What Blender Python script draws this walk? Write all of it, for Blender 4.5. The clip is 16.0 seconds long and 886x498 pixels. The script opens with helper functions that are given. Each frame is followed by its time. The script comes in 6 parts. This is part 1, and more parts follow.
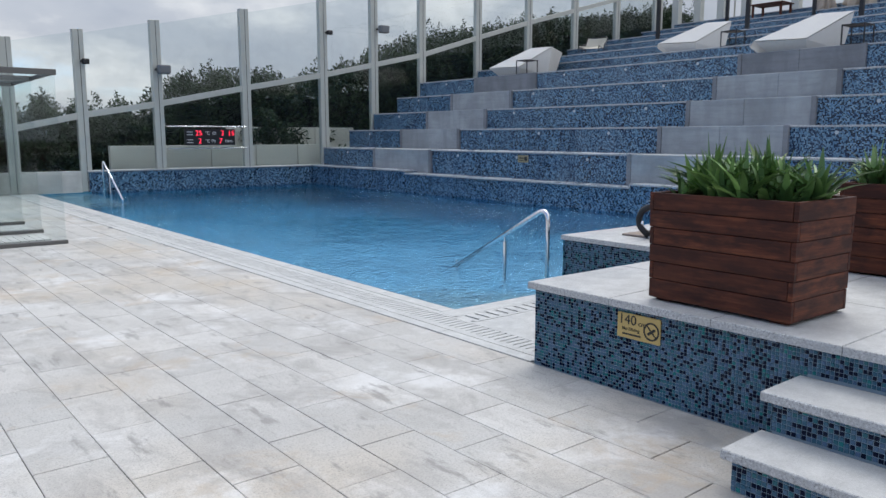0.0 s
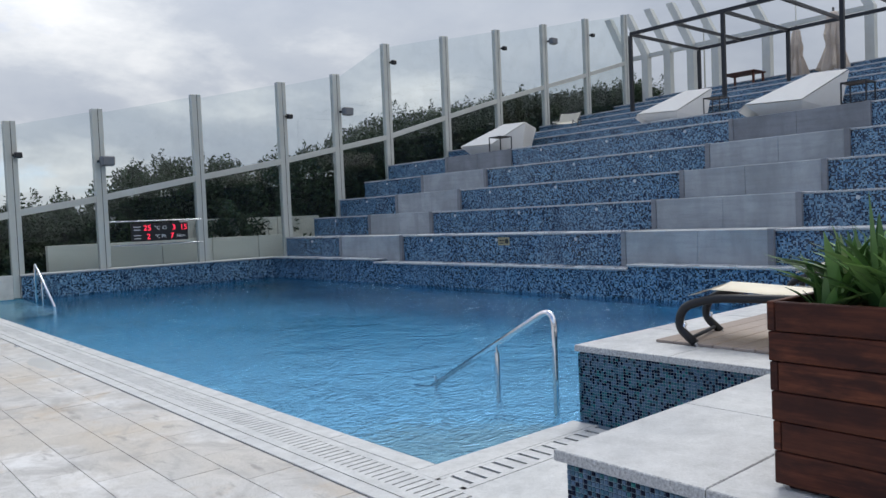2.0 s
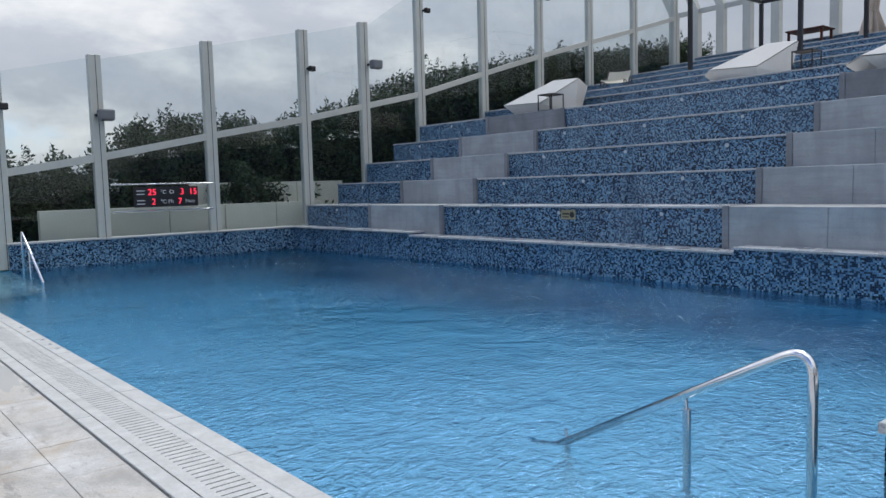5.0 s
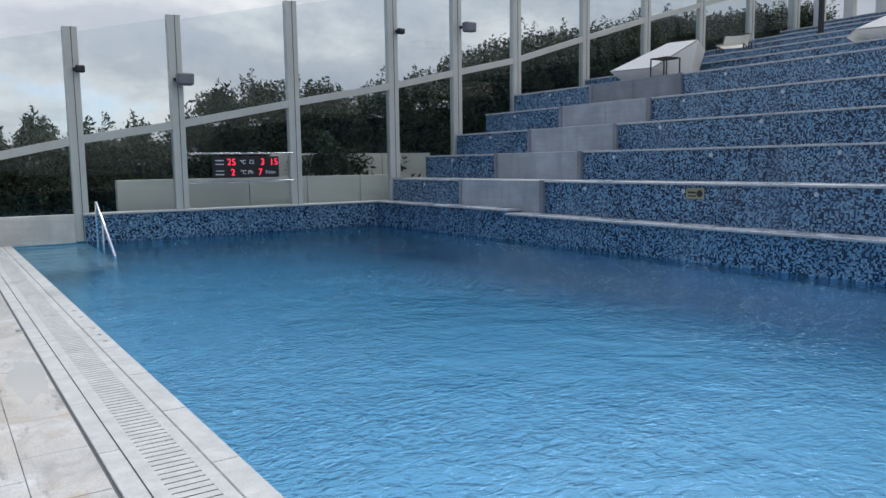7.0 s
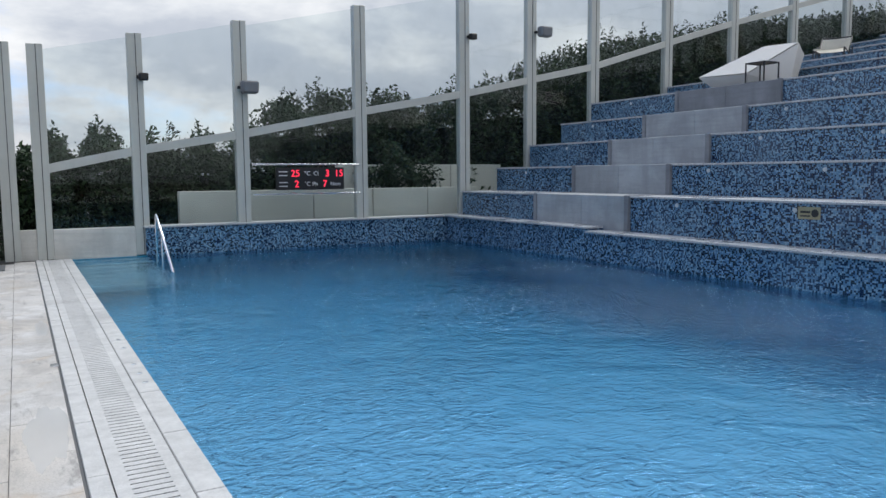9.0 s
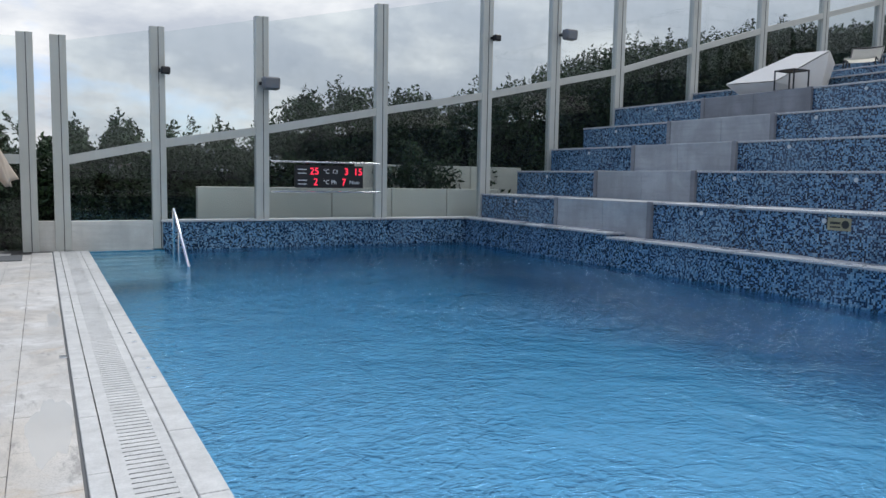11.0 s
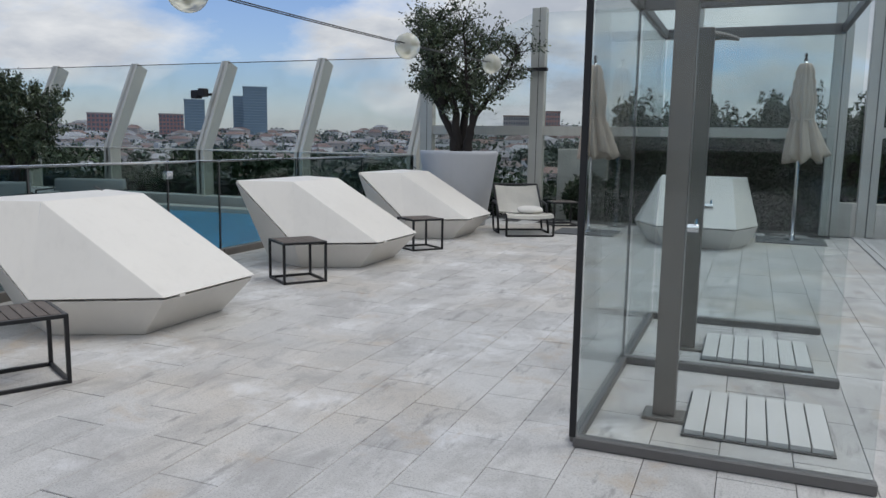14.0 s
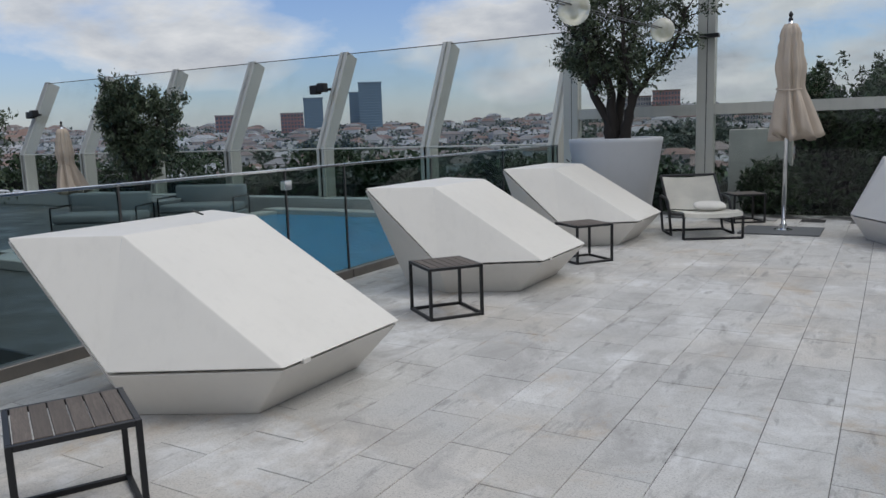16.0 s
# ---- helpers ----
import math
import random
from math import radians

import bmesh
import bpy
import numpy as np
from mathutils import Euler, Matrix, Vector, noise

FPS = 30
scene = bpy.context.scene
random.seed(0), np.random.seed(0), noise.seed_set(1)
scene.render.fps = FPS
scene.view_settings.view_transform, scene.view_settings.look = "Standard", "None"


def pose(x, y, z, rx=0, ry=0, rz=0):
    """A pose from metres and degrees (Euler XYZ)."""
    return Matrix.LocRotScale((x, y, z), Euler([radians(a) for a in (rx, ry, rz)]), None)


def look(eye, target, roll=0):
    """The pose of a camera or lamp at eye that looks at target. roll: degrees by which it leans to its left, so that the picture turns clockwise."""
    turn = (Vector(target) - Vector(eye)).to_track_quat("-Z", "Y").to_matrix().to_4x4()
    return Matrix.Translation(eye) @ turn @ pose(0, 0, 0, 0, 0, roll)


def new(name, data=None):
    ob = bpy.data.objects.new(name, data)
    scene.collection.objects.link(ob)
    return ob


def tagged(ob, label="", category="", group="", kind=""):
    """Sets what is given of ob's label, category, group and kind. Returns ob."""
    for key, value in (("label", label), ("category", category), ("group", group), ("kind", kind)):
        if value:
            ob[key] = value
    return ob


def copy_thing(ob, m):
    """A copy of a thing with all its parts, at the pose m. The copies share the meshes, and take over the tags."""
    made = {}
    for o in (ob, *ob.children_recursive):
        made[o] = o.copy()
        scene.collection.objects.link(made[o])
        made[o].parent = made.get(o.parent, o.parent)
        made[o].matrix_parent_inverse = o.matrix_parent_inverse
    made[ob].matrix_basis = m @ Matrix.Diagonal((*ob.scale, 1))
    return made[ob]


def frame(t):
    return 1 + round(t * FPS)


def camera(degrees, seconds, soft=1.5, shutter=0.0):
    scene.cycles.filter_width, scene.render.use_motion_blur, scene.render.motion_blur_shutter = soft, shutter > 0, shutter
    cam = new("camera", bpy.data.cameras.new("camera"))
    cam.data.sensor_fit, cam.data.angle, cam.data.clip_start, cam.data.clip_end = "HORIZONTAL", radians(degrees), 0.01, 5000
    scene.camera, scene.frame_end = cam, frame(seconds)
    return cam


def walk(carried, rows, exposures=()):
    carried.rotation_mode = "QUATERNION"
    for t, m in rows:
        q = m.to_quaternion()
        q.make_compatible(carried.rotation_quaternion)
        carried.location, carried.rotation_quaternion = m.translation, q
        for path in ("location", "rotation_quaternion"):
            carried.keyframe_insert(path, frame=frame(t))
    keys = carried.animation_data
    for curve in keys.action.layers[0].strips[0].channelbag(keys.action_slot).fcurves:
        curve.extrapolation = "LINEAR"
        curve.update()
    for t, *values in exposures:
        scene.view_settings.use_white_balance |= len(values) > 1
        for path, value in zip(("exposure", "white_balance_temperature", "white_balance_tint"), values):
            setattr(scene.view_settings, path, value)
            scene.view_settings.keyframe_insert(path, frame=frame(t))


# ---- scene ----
cam = camera(60.73, 16.0)
ROWS = [
    (0, (-0.029, 0.019, 1.507), (1.215, 1.556, 1.211), -0.0),
    (0.5, (0.281, 0.304, 1.505), (1.516, 1.856, 1.246), -0.4),
    (1, (0.602, 0.648, 1.534), (1.825, 2.221, 1.355), -0.3),
    (1.5, (0.854, 1.063, 1.529), (2.113, 2.613, 1.418), -2.3),
    (2, (1.202, 1.465, 1.504), (2.511, 2.975, 1.424), -2.4),
    (2.5, (1.471, 1.887, 1.508), (2.8, 3.38, 1.445), -2.2),
    (3, (1.713, 2.24, 1.512), (3.077, 3.702, 1.44), -1.6),
    (5.5, (2.399, 4.164, 1.554), (3.635, 5.726, 1.37), -1.1),
    (6, (2.641, 4.523, 1.549), (3.801, 6.143, 1.375), 0.3),
    (6.5, (2.772, 4.918, 1.527), (3.909, 6.552, 1.333), -0.3),
    (7, (2.92, 5.228, 1.483), (4.03, 6.876, 1.259), -0.8),
    (7.5, (3.108, 5.567, 1.486), (4.182, 7.229, 1.198), -0.3),
    (8, (3.156, 5.895, 1.539), (4.193, 7.584, 1.275), -1.5),
    (8.5, (3.247, 6.1, 1.543), (4.242, 7.822, 1.336), -1.2),
    (11, (3.384, 6.381, 1.497), (4.318, 8.14, 1.309), 1.0),
    (11.5, (3.215, 6.491, 1.506), (3.857, 8.376, 1.322), 2.5),
    (12, (2.972, 6.754, 1.5), (3.191, 8.734, 1.328), 1.8),
    (12.5, (2.749, 7.029, 1.475), (2.565, 9.012, 1.29), 2.5),
    (13, (2.483, 7.414, 1.477), (1.985, 9.341, 1.276), 2.3),
    (13.5, (2.169, 7.69, 1.487), (1.551, 9.576, 1.24), 0.8),
    (14, (1.927, 8.05, 1.487), (1.185, 9.885, 1.203), 0.9),
    (14.5, (1.574, 8.387, 1.481), (0.736, 10.181, 1.199), 0.6),
    (15, (1.268, 8.71, 1.497), (0.4, 10.491, 1.223), -0.1),
    (15.5, (1.003, 9.094, 1.513), (0.051, 10.831, 1.234), -0.3),
    (16, (0.71, 9.474, 1.519), (-0.304, 11.17, 1.207), -1.9),
]
walk(cam, [(t, look(eye, target, roll)) for t, eye, target, roll in ROWS],
     exposures=[(0.0, 0.12), (2.0, 0.06), (5.5, 0.05), (8.5, 0.1), (11.0, 0.1), (12.5, -0.1), (13.5, -0.28), (14.5, -0.28), (16.0, -0.4)])

# ---- world, sun ----
SUN_EL, SUN_AZ = 58.0, 68.0
world = bpy.data.worlds.new("sky")
scene.world = world
world.use_nodes = True
wt = world.node_tree
wt.nodes.clear()


def wn(kind):
    return wt.nodes.new(kind)


def wmath(op, a, b=None):
    node = wt.nodes.new("ShaderNodeMath")
    node.operation = op
    for i, v in enumerate((a, b)):
        if v is None:
            continue
        if isinstance(v, (int, float)):
            node.inputs[i].default_value = v
        else:
            wt.links.new(v, node.inputs[i])
    return node.outputs[0]


w_out = wn("ShaderNodeOutputWorld")
w_bg = wn("ShaderNodeBackground")
wt.links.new(w_bg.outputs[0], w_out.inputs[0])
w_sky = wn("ShaderNodeTexSky")
w_sky.sky_type, w_sky.sun_disc = "NISHITA", False
w_sky.sun_elevation, w_sky.sun_rotation = radians(SUN_EL), radians(SUN_AZ)
w_co = wn("ShaderNodeTexCoord")
w_sep = wn("ShaderNodeSeparateXYZ")
wt.links.new(w_co.outputs["Generated"], w_sep.inputs[0])
# clouds lie on a flat layer overhead: the direction is laid out on a plane
w_h = wmath("ADD", wmath("MAXIMUM", w_sep.outputs[2], 0.0), 0.30)
w_comb = wn("ShaderNodeCombineXYZ")
wt.links.new(wmath("DIVIDE", w_sep.outputs[0], w_h), w_comb.inputs[0])
wt.links.new(wmath("DIVIDE", w_sep.outputs[1], w_h), w_comb.inputs[1])


def wnoise(scale, detail, rough, offset):
    add = wn("ShaderNodeVectorMath")
    wt.links.new(w_comb.outputs[0], add.inputs[0])
    add.inputs[1].default_value = (offset, offset * 0.7, offset * 0.3)
    n = wn("ShaderNodeTexNoise")
    n.inputs["Scale"].default_value, n.inputs["Detail"].default_value, n.inputs["Roughness"].default_value = scale, detail, rough
    n.inputs["Distortion"].default_value = 0.12
    wt.links.new(add.outputs[0], n.inputs["Vector"])
    return n.outputs[0]


def wramp(fac, stops):
    r = wn("ShaderNodeValToRGB")
    while len(r.color_ramp.elements) < len(stops):
        r.color_ramp.elements.new(0.5)
    for e, (p, c) in zip(r.color_ramp.elements, stops):
        e.position, e.color = p, (*c, 1)
    wt.links.new(fac, r.inputs[0])
    return r.outputs[0]


# cover thickens towards the terraces (east), breaks up towards the town (west)
w_cov = wmath("ADD", wnoise(1.1, 7, 0.55, 3.1), wmath("MULTIPLY", w_sep.outputs[0], 0.19))
w_mask = wramp(w_cov, [(0.36, (0, 0, 0)), (0.47, (1, 1, 1))])
w_thick = wmath("ADD", w_cov, wmath("MULTIPLY", wmath("SUBTRACT", wnoise(2.1, 8, 0.58, 9.4), 0.5), 0.85))
w_cloud = wramp(w_thick, [(0.36, (1.08, 1.10, 1.13)), (0.48, (0.86, 0.90, 0.96)), (0.60, (0.64, 0.695, 0.79)), (0.72, (0.58, 0.64, 0.745)), (0.88, (0.50, 0.56, 0.67))])
w_mix, w_gain = wn("ShaderNodeMix"), wn("ShaderNodeMix")
w_mix.data_type = w_gain.data_type = "RGBA"
w_gain.blend_type = "MULTIPLY"
w_gain.inputs[0].default_value = 1.0
wt.links.new(w_sky.outputs[0], w_gain.inputs[6])
w_gain.inputs[7].default_value = (0.118, 0.132, 0.168, 1)
w_haze = wramp(w_sep.outputs[2], [(0.0, (0.5, 0.5, 0.5)), (0.06, (0, 0, 0))])
wt.links.new(wmath("MAXIMUM", w_mask, w_haze), w_mix.inputs[0])
wt.links.new(w_gain.outputs[2], w_mix.inputs[6])
# an overcast sky is brightest overhead
w_lift = wn("ShaderNodeVectorMath")
w_lift.operation = "SCALE"
wt.links.new(w_cloud, w_lift.inputs[0])
w_west = wmath("MULTIPLY", w_sep.outputs[0], -0.14)
wt.links.new(wmath("ADD", wmath("ADD", 0.65, w_west), wmath("MULTIPLY", wmath("MAXIMUM", w_sep.outputs[2], 0.0), 1.15)), w_lift.inputs["Scale"])
wt.links.new(w_lift.outputs[0], w_mix.inputs[7])
wt.links.new(w_mix.outputs[2], w_bg.inputs[0])
w_bg.inputs[1].default_value = 1.0

sun = new("sun", bpy.data.lights.new("sun", "SUN"))
sun.data.energy, sun.data.angle, sun.data.color = 1.5, radians(30), (1.0, 0.96, 0.9)
sun.matrix_world = look((0, 0, 0), (-math.sin(radians(SUN_AZ)) * math.cos(radians(SUN_EL)), -math.cos(radians(SUN_AZ)) * math.cos(radians(SUN_EL)), -math.sin(radians(SUN_EL))))

# ---- materials ----


class Nodes:
    """A small helper to write node materials in few lines."""

    def __init__(self, name):
        self.mat = bpy.data.materials.new(name)
        self.mat.use_nodes = True
        self.tree = self.mat.node_tree
        self.bsdf = self.tree.nodes["Principled BSDF"]
        self.out = self.tree.nodes["Material Output"]
        self.co = self.tree.nodes.new("ShaderNodeTexCoord").outputs["Object"]

    def node(self, kind):
        return self.tree.nodes.new(kind)

    def link(self, a, b):
        if isinstance(a, (int, float)):
            b.default_value = a
        elif isinstance(a, tuple):
            b.default_value = (*a, 1) if len(a) == 3 and b.type == "RGBA" else a
        else:
            self.tree.links.new(a, b)

    def math(self, op, a, b=None, c=None):
        n = self.node("ShaderNodeMath")
        n.operation = op
        for i, v in enumerate((a, b, c)):
            if v is not None:
                self.link(v, n.inputs[i])
        return n.outputs[0]

    def vec(self, op, a, b=None):
        n = self.node("ShaderNodeVectorMath")
        n.operation = op
        self.link(a, n.inputs[0])
        if b is not None:
            self.link(b, n.inputs[1])
        return n.outputs[0]

    def noise(self, scale, detail=4, rough=0.55, co=None, distort=0.0):
        n = self.node("ShaderNodeTexNoise")
        n.inputs["Scale"].default_value, n.inputs["Detail"].default_value = scale, detail
        n.inputs["Roughness"].default_value, n.inputs["Distortion"].default_value = rough, distort
        self.link(co or self.co, n.inputs["Vector"])
        return n.outputs[0]

    def ramp(self, fac, *stops, step=False):
        r = self.node("ShaderNodeValToRGB")
        if step:
            r.color_ramp.interpolation = "CONSTANT"
        while len(r.color_ramp.elements) < len(stops):
            r.color_ramp.elements.new(0.5)
        for e, (p, c) in zip(r.color_ramp.elements, stops):
            e.position = p
            e.color = (*c, 1) if isinstance(c, tuple) else (c, c, c, 1)
        self.link(fac, r.inputs[0])
        return r.outputs[0]

    def mix(self, fac, a, b, blend="MIX"):
        n = self.node("ShaderNodeMix")
        n.data_type, n.blend_type = "RGBA", blend
        self.link(fac, n.inputs[0])
        self.link(a, n.inputs[6])
        self.link(b, n.inputs[7])
        return n.outputs[2]

    def bump(self, height, strength=0.3, distance=0.01):
        n = self.node("ShaderNodeBump")
        n.inputs["Strength"].default_value, n.inputs["Distance"].default_value = strength, distance
        self.link(height, n.inputs["Height"])
        self.link(n.outputs[0], self.bsdf.inputs["Normal"])
        return n.outputs[0]

    def done(self, colour, rough=0.6, metal=0.0, spec=0.5):
        self.link(colour, self.bsdf.inputs["Base Color"])
        self.link(rough, self.bsdf.inputs["Roughness"])
        self.link(metal, self.bsdf.inputs["Metallic"])
        self.link(spec, self.bsdf.inputs["Specular IOR Level"])
        return self.mat


def rand(n):
    return n.node("ShaderNodeObjectInfo").outputs["Random"]


def island(n):
    return n.node("ShaderNodeNewGeometry").outputs["Random Per Island"]


def world_co(n):
    return n.node("ShaderNodeNewGeometry").outputs["Position"]


def paver_material(name, random_of):
    n = Nodes(name)
    p = world_co(n)
    r = random_of(n)
    base = n.ramp(r, (0.0, (0.49, 0.48, 0.46)), (0.5, (0.555, 0.54, 0.515)), (1.0, (0.61, 0.595, 0.57)))
    blotch = n.noise(0.9, 5, 0.6, p)
    base = n.mix(n.ramp(blotch, (0.38, 0.0), (0.66, 0.6)), base, (0.40, 0.39, 0.375))
    warm = n.noise(0.55, 3, 0.5, n.vec("ADD", p, (7.3, 2.0, 0.0)))
    base = n.mix(n.ramp(warm, (0.50, 0.0), (0.70, 0.55)), base, (0.52, 0.44, 0.34))
    grain = n.noise(95, 3, 0.75, p)
    base = n.mix(0.8, base, n.ramp(grain, (0.33, 0.50), (0.47, 0.88), (0.65, 1.0)), "MULTIPLY")
    fleck = n.noise(22, 5, 0.7, p)
    base = n.mix(n.ramp(fleck, (0.55, 0.0), (0.68, 0.35)), base, (0.27, 0.26, 0.25))
    white = n.noise(1.3, 6, 0.7, n.vec("ADD", p, (1.0, 9.0, 4.0)))
    base = n.mix(n.ramp(white, (0.54, 0.0), (0.66, 0.45)), base, (0.74, 0.74, 0.74))
    smear = n.noise(2.6, 7, 0.68, n.vec("MULTIPLY", p, (1.0, 0.55, 1.0)), 0.8)
    base = n.mix(n.ramp(smear, (0.49, 0.0), (0.65, 0.7)), base, (0.30, 0.285, 0.27))
    rust = n.noise(1.5, 6, 0.72, n.vec("ADD", p, (3.0, 5.5, 1.0)), 0.6)
    base = n.mix(n.ramp(rust, (0.57, 0.0), (0.69, 0.55)), base, (0.41, 0.32, 0.225))
    scuff = n.noise(7.0, 5, 0.7, n.vec("MULTIPLY", p, (1.0, 0.25, 1.0)))
    base = n.mix(n.ramp(scuff, (0.58, 0.0), (0.67, 0.7)), base, (0.22, 0.21, 0.20))
    n.bump(n.math("ADD", n.math("MULTIPLY", grain, 0.4), n.noise(18, 4, 0.6, p)), 0.35, 0.004)
    rough = n.ramp(n.noise(1.7, 4, 0.6, p), (0.3, 0.45), (0.7, 0.75))
    return n.done(base, rough, 0.0, 0.4)


def granite_material(name, tint, scale=130, wet=0.28):
    n = Nodes(name)
    p = world_co(n)
    speck = n.noise(scale, 4, 0.8, p)
    base = n.ramp(speck, (0.34, tuple(c * 0.30 for c in tint)), (0.44, tuple(c * 0.72 for c in tint)), (0.55, tint), (0.66, tuple(min(1, c * 1.35) for c in tint)))
    coarse = n.noise(scale * 0.35, 3, 0.7, p)
    base = n.mix(n.ramp(coarse, (0.56, 0.0), (0.68, 0.45)), base, tuple(c * 0.5 for c in tint))
    base = n.mix(n.ramp(n.noise(2.2, 4, 0.6, p), (0.4, 0.0), (0.7, 0.35)), base, tuple(c * 0.68 for c in tint))
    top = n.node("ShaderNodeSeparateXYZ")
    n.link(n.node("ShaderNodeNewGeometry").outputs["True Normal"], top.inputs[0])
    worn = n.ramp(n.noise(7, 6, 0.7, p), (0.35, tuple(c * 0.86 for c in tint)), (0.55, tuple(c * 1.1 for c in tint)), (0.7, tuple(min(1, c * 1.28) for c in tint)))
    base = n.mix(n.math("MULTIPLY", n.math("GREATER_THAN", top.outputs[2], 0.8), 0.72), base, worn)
    n.bump(speck, 0.3, 0.004)
    return n.done(base, n.ramp(n.noise(1.6, 4, 0.6, p), (0.35, wet), (0.65, 0.6)), 0.0, 0.5)


TILE_STOPS = ((0.0, (0.001, 0.005, 0.022)), (0.32, (0.050, 0.125, 0.175)), (0.46, (0.085, 0.150, 0.215)), (0.60, (0.040, 0.140, 0.165)),
              (0.74, (0.095, 0.155, 0.235)), (0.88, (0.060, 0.125, 0.175)), (0.96, (0.022, 0.17, 0.17)))


def tile_material(name, random_of):
    n = Nodes(name)
    r = random_of(n)
    base = n.ramp(r, *TILE_STOPS, step=True)
    return n.done(base, 0.25, 0.0, 0.12)


def mosaic_material(name, size, stops, grout):
    n = Nodes(name)
    p = world_co(n)
    q = n.vec("MULTIPLY", p, (1 / size, 1 / size, 1 / size))
    q = n.vec("ADD", q, (0.37, 0.37, 0.37))
    cell = n.vec("FLOOR", q)
    wn_ = n.node("ShaderNodeTexWhiteNoise")
    n.link(cell, wn_.inputs["Vector"])
    base = n.ramp(wn_.outputs["Value"], *stops, step=True)
    sep = n.node("ShaderNodeSeparateXYZ")
    n.link(n.vec("FRACTION", q), sep.inputs[0])
    nor = n.node("ShaderNodeSeparateXYZ")
    n.link(n.node("ShaderNodeNewGeometry").outputs["Normal"], nor.inputs[0])
    line = None
    for i in range(3):
        edge = n.math("LESS_THAN", n.math("MINIMUM", sep.outputs[i], n.math("SUBTRACT", 1.0, sep.outputs[i])), 0.045)
        flat = n.math("LESS_THAN", n.math("ABSOLUTE", nor.outputs[i]), 0.5)
        m = n.math("MULTIPLY", edge, flat)
        line = m if line is None else n.math("MAXIMUM", line, m)
    base = n.mix(line, base, grout)
    lime = n.noise(1.0, 4, 0.6, n.vec("MULTIPLY", p, (0.9, 0.9, 0.5)))
    base = n.mix(n.ramp(lime, (0.50, 0.0), (0.74, 0.22)), base, (0.22, 0.31, 0.40))
    drip = n.noise(1.0, 3, 0.6, n.vec("MULTIPLY", p, (2.5, 2.5, 0.35)))
    base = n.mix(n.ramp(drip, (0.52, 0.0), (0.75, 0.35)), base, (0.004, 0.018, 0.05))
    n.bump(n.math("SUBTRACT", 1.0, line), 0.25, 0.002)
    return n.done(base, n.math("ADD", 0.16, n.math("MULTIPLY", line, 0.5)), 0.0, 0.55)


def depth_dimmed_mosaic(name, size):
    """Pool tiles, pale at the shallow end; light lost in deep water is painted as deeper blues towards the deep corner.
    """
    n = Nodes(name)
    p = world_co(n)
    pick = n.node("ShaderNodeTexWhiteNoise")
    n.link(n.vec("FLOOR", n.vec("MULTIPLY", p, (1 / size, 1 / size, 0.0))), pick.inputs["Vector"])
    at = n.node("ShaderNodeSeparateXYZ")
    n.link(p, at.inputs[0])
    # painted dimming grows with y and x, in place of absorption by the water
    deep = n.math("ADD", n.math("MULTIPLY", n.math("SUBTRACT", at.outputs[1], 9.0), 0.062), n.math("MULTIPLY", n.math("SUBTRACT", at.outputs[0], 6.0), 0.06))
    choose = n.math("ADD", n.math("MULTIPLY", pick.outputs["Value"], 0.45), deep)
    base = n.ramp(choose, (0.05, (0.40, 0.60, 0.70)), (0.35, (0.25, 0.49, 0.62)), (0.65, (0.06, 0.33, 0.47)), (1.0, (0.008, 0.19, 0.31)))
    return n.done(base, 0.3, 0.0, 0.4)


BLUE_STOPS = ((0.0, (0.001, 0.008, 0.036)), (0.36, (0.002, 0.014, 0.055)), (0.44, (0.085, 0.185, 0.295)), (0.64, (0.130, 0.245, 0.350)), (0.86, (0.220, 0.345, 0.435)))


def concrete_material(name, tint):
    n = Nodes(name)
    p = world_co(n)
    big = n.noise(0.9, 6, 0.65, p, 0.4)
    base = n.ramp(big, (0.32, tuple(c * 0.78 for c in tint)), (0.5, tint), (0.66, tuple(min(1, c * 1.2) for c in tint)))
    board = n.noise(1.0, 6, 0.7, n.vec("MULTIPLY", p, (1.2, 1.2, 16.0)))
    base = n.mix(n.ramp(board, (0.45, 0.0), (0.7, 0.4)), base, tuple(c * 0.66 for c in tint))
    drip = n.noise(1.0, 5, 0.6, n.vec("MULTIPLY", p, (3.0, 3.0, 0.5)))
    base = n.mix(n.ramp(drip, (0.46, 0.0), (0.72, 0.5)), base, tuple(c * 0.62 for c in tint))
    pits = n.noise(60, 2, 0.7, p)
    base = n.mix(n.ramp(pits, (0.62, 0.0), (0.72, 0.5)), base, tuple(c * 0.5 for c in tint))
    n.bump(n.math("ADD", n.noise(9, 5, 0.6, p), n.math("MULTIPLY", pits, 0.4)), 0.3, 0.006)
    return n.done(base, 0.75, 0.0, 0.3)


def paint_material(name, tint, rough=0.45, metal=0.0, dirt=0.25):
    n = Nodes(name)
    p = world_co(n)
    base = n.mix(n.ramp(n.noise(1.6, 5, 0.65, p), (0.42, 0.0), (0.75, dirt)), tint, tuple(c * 0.62 for c in tint))
    streak = n.noise(1.0, 4, 0.6, n.vec("MULTIPLY", p, (14.0, 14.0, 0.8)))
    base = n.mix(n.ramp(streak, (0.52, 0.0), (0.75, dirt)), base, tuple(c * 0.7 for c in tint))
    n.bump(n.noise(55, 3, 0.6, p), 0.06, 0.002)
    return n.done(base, n.math("ADD", rough - 0.08, n.math("MULTIPLY", n.noise(4, 3, 0.5, p), 0.16)), metal, 0.45)


